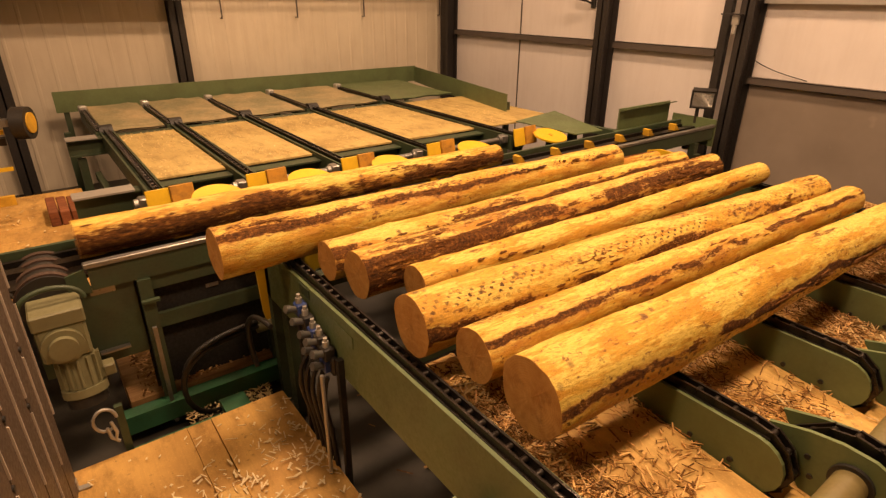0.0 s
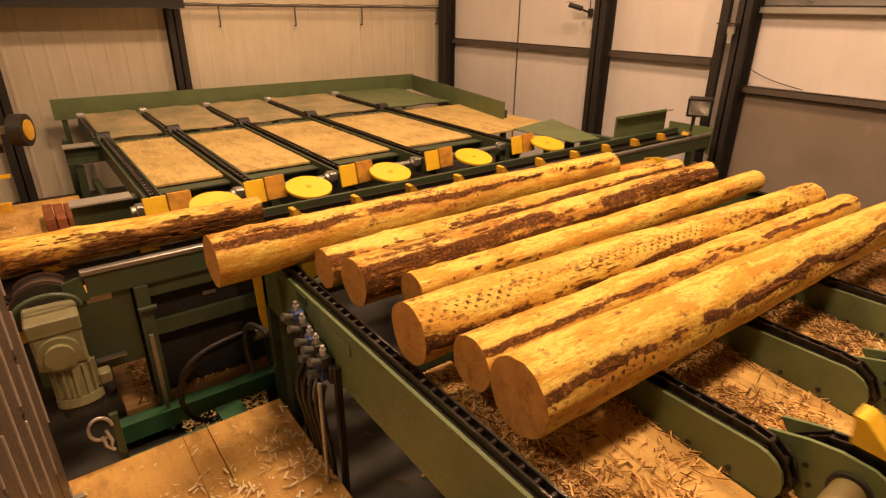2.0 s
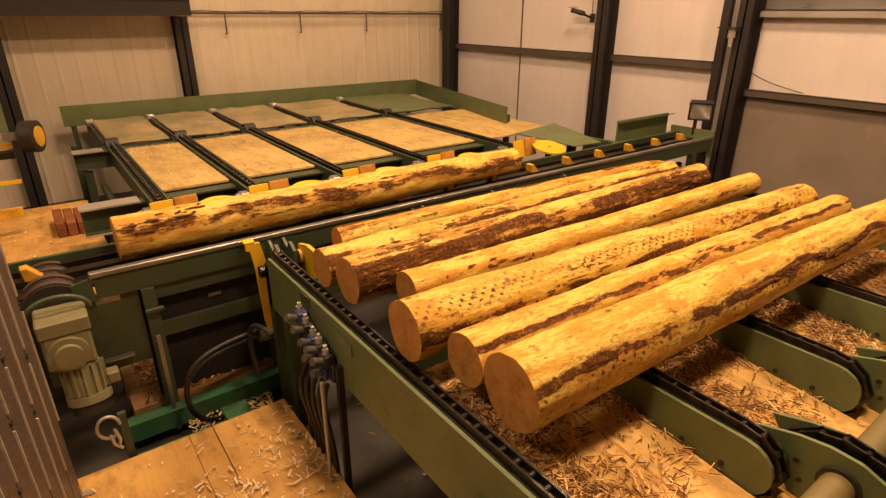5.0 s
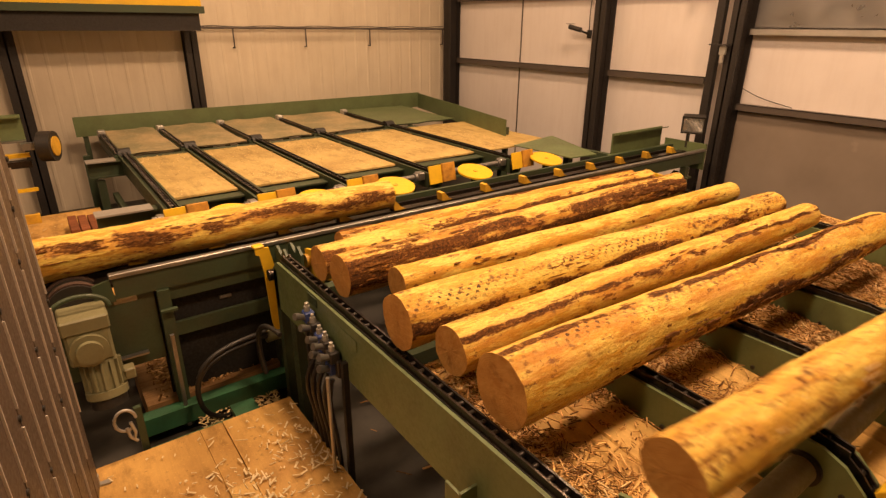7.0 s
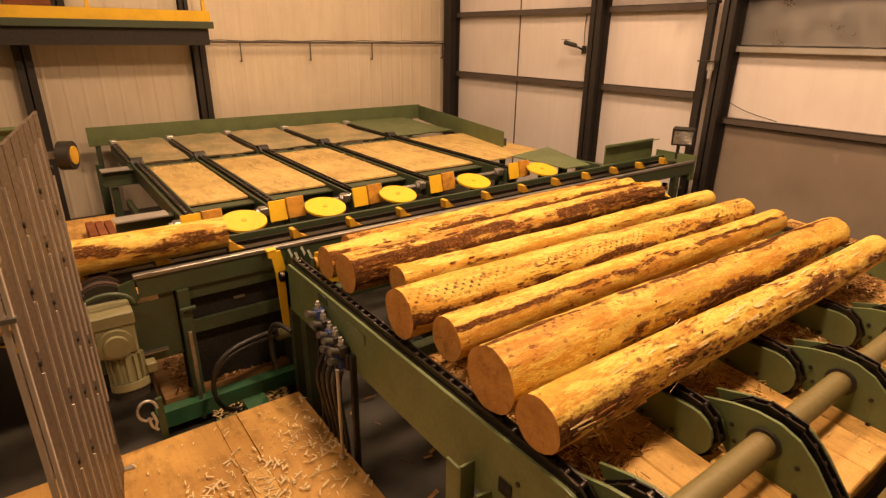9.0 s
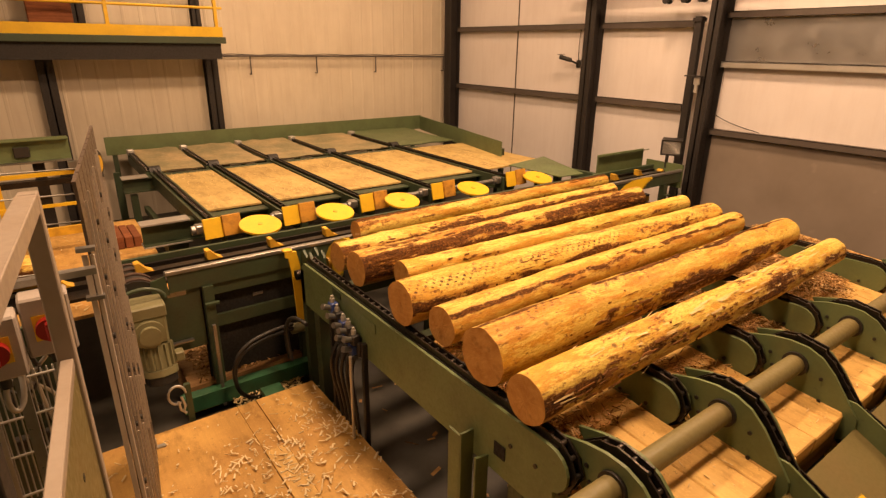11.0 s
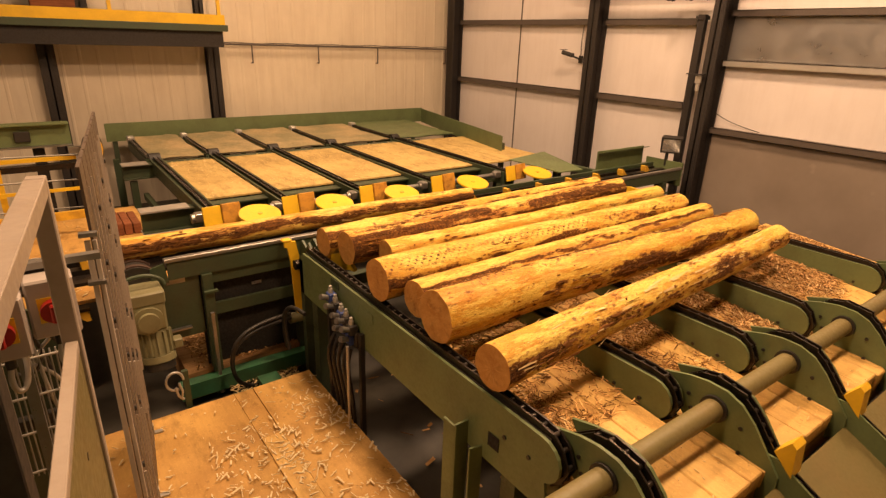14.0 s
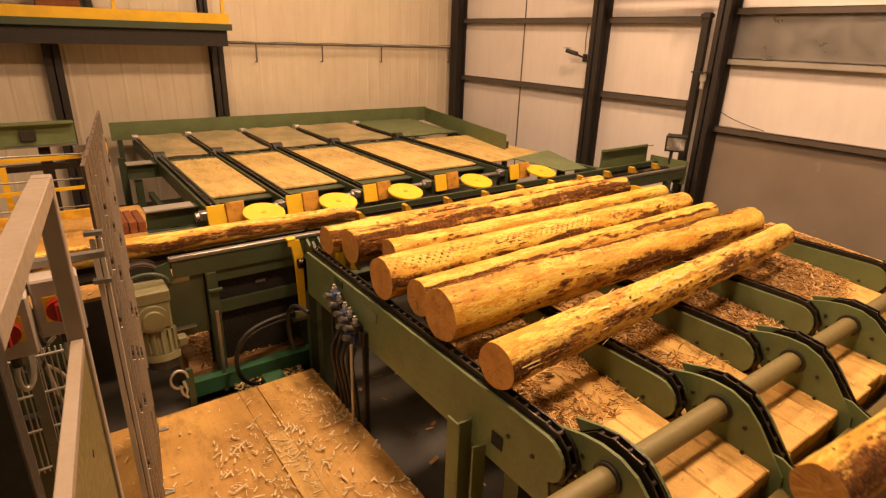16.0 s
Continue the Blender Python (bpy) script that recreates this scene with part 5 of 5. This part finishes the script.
def splinters(log, r, length, n, seed):
    """Loose fibre and bark rags that stand off a torn log."""
    rng = random.Random(seed)
    s = Shape()
    for _ in range(n):
        x, a = rng.uniform(0.02, length * 0.95), rng.gauss(-2.9, 0.7)
        l, w, lift = rng.uniform(0.05, 0.18), rng.uniform(0.003, 0.009), rng.uniform(0.004, 0.03)
        rr = r * (1.02 - 0.19 * x / length)
        ca, sa = math.cos(a), math.sin(a)
        t = Vector((0, ca, -sa))
        o = Vector((0, sa, ca))
        p0, p1 = Vector((x, 0, 0)) + o * rr * 0.985, Vector((x + l * rng.choice((-1, 1)), 0, 0)) + o * (rr + lift)
        s.add([p0 - t * w, p0 + t * w, p1 + t * w * 0.3, p1 - t * w * 0.3, p0 - t * w + o * 0.003, p0 + t * w + o * 0.003, p1 + t * w * 0.3 + o * 0.002, p1 - t * w * 0.3 + o * 0.002],
              [(0, 1, 2, 3), (7, 6, 5, 4), (0, 4, 5, 1), (1, 5, 6, 2), (2, 6, 7, 3), (3, 7, 4, 0)])
    tagged(part("torn_fibre", s, CHIP, log, "torn pale fibres"), kind="stuff")


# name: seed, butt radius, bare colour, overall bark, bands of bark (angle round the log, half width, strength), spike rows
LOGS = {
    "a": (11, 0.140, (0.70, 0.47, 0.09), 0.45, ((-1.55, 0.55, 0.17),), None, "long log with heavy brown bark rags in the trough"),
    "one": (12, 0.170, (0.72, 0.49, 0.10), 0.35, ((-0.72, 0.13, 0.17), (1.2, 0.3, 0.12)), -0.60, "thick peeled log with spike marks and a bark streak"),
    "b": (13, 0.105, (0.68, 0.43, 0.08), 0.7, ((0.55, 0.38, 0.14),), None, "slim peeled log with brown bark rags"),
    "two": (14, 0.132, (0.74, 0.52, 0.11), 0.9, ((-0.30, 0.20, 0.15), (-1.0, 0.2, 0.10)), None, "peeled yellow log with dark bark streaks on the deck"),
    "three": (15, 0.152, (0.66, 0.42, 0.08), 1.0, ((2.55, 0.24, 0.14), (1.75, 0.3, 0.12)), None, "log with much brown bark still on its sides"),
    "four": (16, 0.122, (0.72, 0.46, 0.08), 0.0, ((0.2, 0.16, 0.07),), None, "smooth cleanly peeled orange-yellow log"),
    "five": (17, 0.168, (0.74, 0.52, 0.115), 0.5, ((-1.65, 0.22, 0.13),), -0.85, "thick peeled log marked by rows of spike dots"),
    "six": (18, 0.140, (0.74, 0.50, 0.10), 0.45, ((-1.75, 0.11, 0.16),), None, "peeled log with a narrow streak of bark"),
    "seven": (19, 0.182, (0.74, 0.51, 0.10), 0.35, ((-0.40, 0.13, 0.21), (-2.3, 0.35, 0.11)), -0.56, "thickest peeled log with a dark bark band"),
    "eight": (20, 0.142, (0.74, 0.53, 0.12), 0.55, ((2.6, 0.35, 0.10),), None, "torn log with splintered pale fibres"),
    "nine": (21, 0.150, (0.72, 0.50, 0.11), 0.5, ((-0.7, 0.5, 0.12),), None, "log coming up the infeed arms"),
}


def bark_rags(log, r, length, n, band, spread, seed):
    """Scraps of bark that still cling to a log, raised from the wood, gathered along a band."""
    rng = random.Random(seed)
    s = Shape()
    for _ in range(n):
        x0 = rng.uniform(0.02, length - 0.3)
        a0 = rng.gauss(band, spread) + 0.25 * noise.noise((x0 * 1.3, seed, 0)) * 3
        l, w, th = rng.uniform(0.03, 0.20) * rng.uniform(0.3, 1), rng.uniform(0.003, 0.013), rng.uniform(0.002, 0.006)
        k = 5
        vs = []
        for i in range(k + 1):
            u = i / k
            x = x0 + l * u
            rr = r * (1.02 - 0.19 * x / length) * 1.005
            half = w * (0.25 + math.sin(math.pi * min(0.95, max(0.05, u)))) * rng.uniform(0.5, 1.1)
            mid = a0 + rng.uniform(-0.02, 0.02)
            for side, h in ((-1, -0.004), (-0.7, th), (0.7, th), (1, -0.004)):
                a = mid + side * half / rr
                vs.append((x, (rr + h) * math.sin(a), (rr + h) * math.cos(a)))
        s.add(vs, [(i * 4 + j, i * 4 + j + 1, i * 4 + j + 5, i * 4 + j + 4) for i in range(k) for j in range(3)])
    tagged(part("bark", s, BARK, log, "clinging dark bark scraps"), kind="stuff")


BUILT = {}
for key, (seed, r, bare, amount, bands, dots, label) in LOGS.items():
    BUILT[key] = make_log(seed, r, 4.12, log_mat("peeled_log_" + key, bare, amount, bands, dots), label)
    for i, (centre, half, strength) in enumerate(bands):
        bark_rags(BUILT[key], r, 4.12, int(300 * half * strength / 0.12), centre, half * 0.8, seed + i)
LOG_A, LOG_1, LOG_B, LOG_2, LOG_3, LOG_4, LOG_5, LOG_6, LOG_7, LOG_8, LOG_9 = BUILT.values()
splinters(LOG_8, 0.142, 4.12, 70, 3)
splinters(LOG_2, 0.145, 4.2, 30, 4)
splinters(LOG_5, 0.168, 4.2, 25, 6)


# ---------------------------------------------------------------- moving steel
def make_kicker(x):
    k = thing("kicker_arm", "yellow curved kicker arm that tips logs into the trough", "kicker arm", group="kicker arms")
    out = [(-0.07, -0.06), (0.09, -0.06), (0.12, 0.12), (0.10, 0.28), (0.03, 0.46), (-0.03, 0.56), (-0.055, 0.55), (-0.06, 0.46), (-0.10, 0.30), (-0.20, 0.14), (-0.22, 0.04)]
    part("blade", Shape().prism([(a, b) for a, b in out], "x", -0.016, 0.016), YELLOW, k)
    part("boss", Shape().cyl((-0.05, 0, 0), (0.05, 0, 0), 0.06, 16), YELLOW_WORN, k)
    return k


KICK_X = (1.84, 3.06, 4.09, 5.12, 6.60)
KICKERS = [make_kicker(x) for x in KICK_X]


# closed run of an infeed chain in side view: up the tail, over the hump, back underneath
RUN = [(-1.50, 0.315), (-0.6, 0.765), (0.05, 1.065), (0.40, 1.245), (0.60, 1.485), (0.70, 1.56), (0.82, 1.58), (0.93, 1.555), (1.06, 1.45), (1.04, 1.33), (0.90, 1.22), (0.40, 0.98), (-0.6, 0.50), (-1.45, 0.18)]
RUN_LEN = [math.dist(p, q) for p, q in zip(RUN, RUN[1:] + RUN[:1])]
HUMP = sum(RUN_LEN[:6]) - 0.02


def lug_pose(x, u):
    """A lug u metres past the hump on the infeed chain at x, standing square off the chain."""
    def spot(w):
        w = (w + HUMP) % sum(RUN_LEN)
        for p, q, l in zip(RUN, RUN[1:] + RUN[:1], RUN_LEN):
            if w <= l:
                return p[0] + (q[0] - p[0]) * w / l, p[1] + (q[1] - p[1]) * w / l
            w -= l
        return RUN[0]
    (y0, z0), (y, z), (y1, z1) = spot(u - 0.09), spot(u), spot(u + 0.09)
    return Matrix.Translation((x, y, z)) @ pose(0, 0, 0, math.degrees(math.atan2(z1 - z0, y1 - y0)), 0, 0)


def make_lug():
    k = thing("chain_lug", "yellow wedge-shaped lug on the infeed chain", "chain lug", group="infeed chain lugs")
    part("wedge", Shape().prism([(-0.11, 0.045), (0.05, 0.045), (0.07, 0.172), (0.03, 0.172)], "x", -0.06, 0.06), YELLOW, k)
    part("foot", Shape().box(-0.03, -0.11, 0.012, 0.03, 0.05, 0.044), CHAIN, k)
    return k


LUGS = [(x - 0.07, k, make_lug()) for x in ARMS[:4] for k in range(3)]


def make_flight():
    f = thing("chain_flight", "yellow wedge-shaped flight on the trough chain", "chain flight", group="chain flights")
    part("wedge", Shape().prism([(-0.04, 0.0), (0.10, 0.0), (0.055, 0.02), (-0.012, 0.095), (-0.05, 0.09)], "y", -0.05, 0.05), YELLOW_WORN, f)
    part("foot", Shape().box(-0.06, -0.04, -0.03, 0.09, 0.04, 0.0), CHAIN, f)
    return f


PITCH = 0.62
X_L, X_R, R_END = -3.4, 8.15, 0.20
LOOP = 2 * (X_R - X_L) + 2 * math.pi * R_END
N_FLIGHT = round(LOOP / PITCH)
FLIGHTS = [make_flight() for _ in range(N_FLIGHT)]


def flight_pose(u):
    """Where a flight sits after running u metres round the chain loop: along the bed, round the end, back underneath."""
    u %= LOOP
    top, span, bend = 1.475, X_R - X_L, math.pi * R_END
    y = 5.01
    if u < span:
        return pose(X_R - u, y, top)
    if u < span + bend:
        a = (u - span) / R_END
        return Matrix.Translation((X_L - R_END * math.sin(a), y, top - R_END + R_END * math.cos(a))) @ Matrix.Rotation(-a, 4, "Y")
    if u < 2 * span + bend:
        return Matrix.Translation((X_L + (u - span - bend), y, top - 2 * R_END)) @ Matrix.Rotation(math.pi, 4, "Y")
    a = (u - 2 * span - bend) / R_END
    return Matrix.Translation((X_R + R_END * math.sin(a), y, top - R_END - R_END * math.cos(a))) @ Matrix.Rotation(math.pi - a, 4, "Y")


# chain travel over the clip: seconds, metres
TRAVEL = ((0, 0.0), (0.5, 0.70), (1.5, 2.10), (3.4, 4.45), (4.0, 5.05), (4.3, 5.30), (6.4, 7.45), (7.0, 7.97), (9.0, 9.80), (11.3, 11.7), (12.0, 12.2), (12.5, 12.55), (14.5, 14.15), (16.0, 15.45))


def travel(t):
    ts, us = zip(*TRAVEL)
    return float(np.interp(t, ts, us))


def log_rows(rows):
    """(seconds, x, y, z, yaw, roll) of a log's base end, as poses."""
    return [(t, Matrix.Translation((x, y, z)) @ pose(0, 0, 0, 0, 0, yaw) @ pose(0, 0, 0, roll, 0, 0)) for t, x, y, z, yaw, roll in rows]


def motions():
    # log leaving along the trough
    walk(LOG_A, log_rows([(0, 0.35, 5.02, 1.615, 0.4, 0), (0.5, -0.35, 5.02, 1.615, 0.3, 0), (1.0, -1.05, 5.02, 1.615, 0.2, 0), (1.5, -1.80, 5.02, 1.615, 0, 0), (2.2, -2.60, 5.02, 1.615, 0, 0), (3.0, -3.60, 5.02, 1.615, 0, 0),
                           (4.0, -4.9, 5.02, 1.615, 0, 0), (5.0, -6.1, 5.02, 1.615, 0, 0), (11.0, -13.3, 5.02, 1.615, 0, 0), (16, -13.4, 5.02, 1.615, 0, 0)]))
    # first log on the deck: kicked over, then carried off
    walk(LOG_1, log_rows([(0, 1.05, 3.98, 1.7, 0.2, 0), (3.6, 1.05, 4.00, 1.7, 0.3, 0), (3.8, 1.07, 4.15, 1.78, -0.3, 20), (4, 1.19, 4.63, 1.8, -1.4, 70), (4.2, 1.18, 5.02, 1.68, 0, 115), (4.5, 1.0, 5.02, 1.645, 0, 130),
                           (6.4, -0.62, 5.02, 1.645, 0, 130), (7.0, -1.14, 5.02, 1.645, 0, 130), (9.0, -2.95, 5.02, 1.645, 0, 130), (11.3, -4.9, 5.02, 1.645, 0, 130), (16, -9.0, 5.02, 1.645, 0, 130)]))
    # slim log resting low behind the deck end, lifted later
    walk(LOG_B, log_rows([(0, 2.10, 4.29, 1.5, -1.7, 0), (4.2, 2.09, 4.32, 1.5, -1.4, 0), (10.7, 2.15, 4.45, 1.5, 1.7, 0), (11, 2.17, 4.54, 1.64, 1.0, 20), (11.3, 2.16, 4.95, 1.68, 0.3, 60), (11.6, 1.94, 5.11, 1.62, 0.8, 90),
                           (12.0, 1.52, 5.02, 1.58, -1.0, 110), (12.5, 1.15, 5.02, 1.58, -0.8, 110), (14.5, -0.50, 5.02, 1.58, -0.8, 110), (16, -1.80, 5.02, 1.58, -0.8, 110)]))
    # the bank of logs: seconds, x, y, yaw; the chains bring it on between 11.9 and 13 s
    def bank(ob, z, roll, rows):
        walk(ob, log_rows([(t, x, y, z, yaw, roll) for t, x, y, yaw in rows]))

    bank(LOG_2, 1.66, 40, [(0, 1.63, 3.53, 0.6), (4.2, 1.62, 3.54, 0.9), (6.3, 1.61, 3.69, 1.0), (9, 1.61, 3.79, 2.1), (11.8, 1.65, 3.95, 2.5), (12.2, 1.65, 3.99, 2.5), (12.7, 1.62, 4.06, 2.7), (13.1, 1.61, 4.09, 2.8), (16, 1.60, 4.09, 2.8)])
    bank(LOG_3, 1.68, 200, [(0, 1.68, 3.21, 0.4), (4.2, 1.67, 3.24, 0.7), (6.3, 1.63, 3.37, 0.5), (9, 1.63, 3.47, 1.3), (11.8, 1.64, 3.57, 2.2), (12.2, 1.67, 3.65, 2.3), (12.7, 1.69, 3.76, 2.3), (13.1, 1.70, 3.80, 2.3), (16, 1.70, 3.80, 2.3)])
    bank(LOG_4, 1.65, 80, [(0, 1.92, 2.92, -0.6), (4.2, 1.91, 2.94, -0.5), (6.3, 1.90, 3.06, -1.6), (9, 1.90, 3.15, -1.0), (11.8, 1.91, 3.30, 0.1), (12.2, 1.92, 3.39, 0.3), (12.7, 1.95, 3.50, 0.3), (13.1, 1.96, 3.54, 0.3), (16, 1.95, 3.53, 0.3)])
    bank(LOG_5, 1.70, -10, [(0, 1.60, 2.49, -3.2), (4.2, 1.60, 2.50, -2.9), (6.3, 1.58, 2.56, -2.4), (9, 1.58, 2.63, -1.3), (11.8, 1.54, 2.73, -0.1), (12.2, 1.55, 2.82, 0.2), (12.7, 1.55, 2.95, 0.5), (13.1, 1.55, 2.98, 0.5), (16, 1.55, 2.98, 0.5)])
    bank(LOG_6, 1.67, 300, [(0, 1.72, 2.13, -1.7), (4.2, 1.72, 2.14, -1.4), (6.3, 1.68, 2.18, -0.9), (9, 1.67, 2.24, -0.1), (11.8, 1.61, 2.28, 2.1), (12.2, 1.62, 2.40, 2.1), (12.7, 1.63, 2.55, 2.0), (13.1, 1.65, 2.59, 2.0), (16, 1.64, 2.59, 1.8)])
    walk(LOG_7, log_rows([(0, 1.70, 1.73, 1.71, -2.9, 60), (0.3, 1.70, 1.77, 1.71, -2.8, 50), (0.6, 1.70, 1.80, 1.71, -2.7, 40), (4.2, 1.70, 1.80, 1.71, -2.4, 40), (6.4, 1.64, 1.83, 1.71, -2.1, 10), (7, 1.62, 1.74, 1.71, -2.2, -30),
                           (7.4, 1.63, 1.78, 1.71, -2.1, -40), (9, 1.56, 1.72, 1.71, -0.3, -40), (11.8, 1.54, 1.77, 1.71, 1.6, -40), (12.2, 1.55, 1.91, 1.71, 0.7, -40), (12.6, 1.56, 2.10, 1.71, 0.1, -40), (13, 1.56, 2.21, 1.71, 0.1, -40), (16, 1.57, 2.22, 1.71, 0.0, -40)]))
    walk(LOG_8, log_rows([(0, 1.95, -2.6, 0.15, 0, 0), (4.2, 1.95, -1.9, 0.26, 0, 0), (5.6, 1.95, -0.5, 0.96, -2, 0), (6.3, 1.84, 0.40, 1.50, -2.4, 0), (6.5, 1.85, 0.58, 1.66, -3.5, 0), (6.7, 1.84, 0.68, 1.73, -4.6, 0), (7, 1.76, 0.95, 1.75, -4.5, -40), (7.2, 1.62, 1.12, 1.73, -4.1, -90), (7.4, 1.53, 1.26, 1.69, -2.4, -120),
                           (7.8, 1.56, 1.31, 1.672, -0.9, -128), (9, 1.54, 1.34, 1.672, 0.1, -130), (11.8, 1.45, 1.28, 1.672, 2.8, -130), (12.3, 1.43, 1.28, 1.672, 4.1, -130), (12.7, 1.47, 1.42, 1.672, 4.2, -130), (13.1, 1.51, 1.55, 1.672, 4.1, -130), (16, 1.52, 1.56, 1.672, 4.1, -130)]))
    walk(LOG_9, log_rows([(0, 2.05, -4.3, 0.16, 0, 0), (9.0, 2.05, -3.0, 0.16, 0, 0), (13.0, 2.0, -1.9, 0.28, 0, 0), (15.4, 2.58, -0.32, 1.05, -2, 0), (16, 2.58, 0.18, 1.30, -4, 0)]))
    for x, k in zip(KICK_X, KICKERS):
        rows = []
        for t, a in ((0, -85), (3.5, -85), (3.8, -40), (4.0, -12), (4.2, 2), (4.4, 0), (5.0, -85), (10.7, -85), (11.0, -45), (11.3, -14), (11.5, 2), (11.7, 2), (12.0, -40), (12.3, -85), (16, -85)):
            rows.append((t, Matrix.Translation((x, 4.46, 1.38)) @ pose(0, 0, 0, -a, 0, 0)))
        walk(k, rows)
    # infeed chains: seconds, metres run past the hump by the first lug
    ts, us = zip((0, -0.45), (1.6, -0.42), (2.0, 0.0), (2.2, 0.20), (2.5, 0.46), (2.8, 0.50), (5.2, 0.52), (6.3, 1.28), (7.0, 1.65), (7.3, 1.98), (7.6, 2.26), (8.0, 2.52), (8.3, 2.58), (10.2, 2.62), (11.3, 3.28), (13.0, 3.30), (13.6, 3.36), (14.0, 3.48), (14.4, 3.68), (14.8, 3.94), (15.2, 4.15), (15.6, 4.50), (16, 4.95))
    gap = sum(RUN_LEN) / 3
    for x, n, lug in LUGS:
        walk(lug, [(t, lug_pose(x, float(np.interp(t, ts, us)) - n * gap)) for t in (i * 0.1 for i in range(161))])
    for i, f in enumerate(FLIGHTS):
        walk(f, [(t, flight_pose(i * LOOP / N_FLIGHT + travel(t) + 0.25)) for t in (k * 0.25 for k in range(65))])


motions()
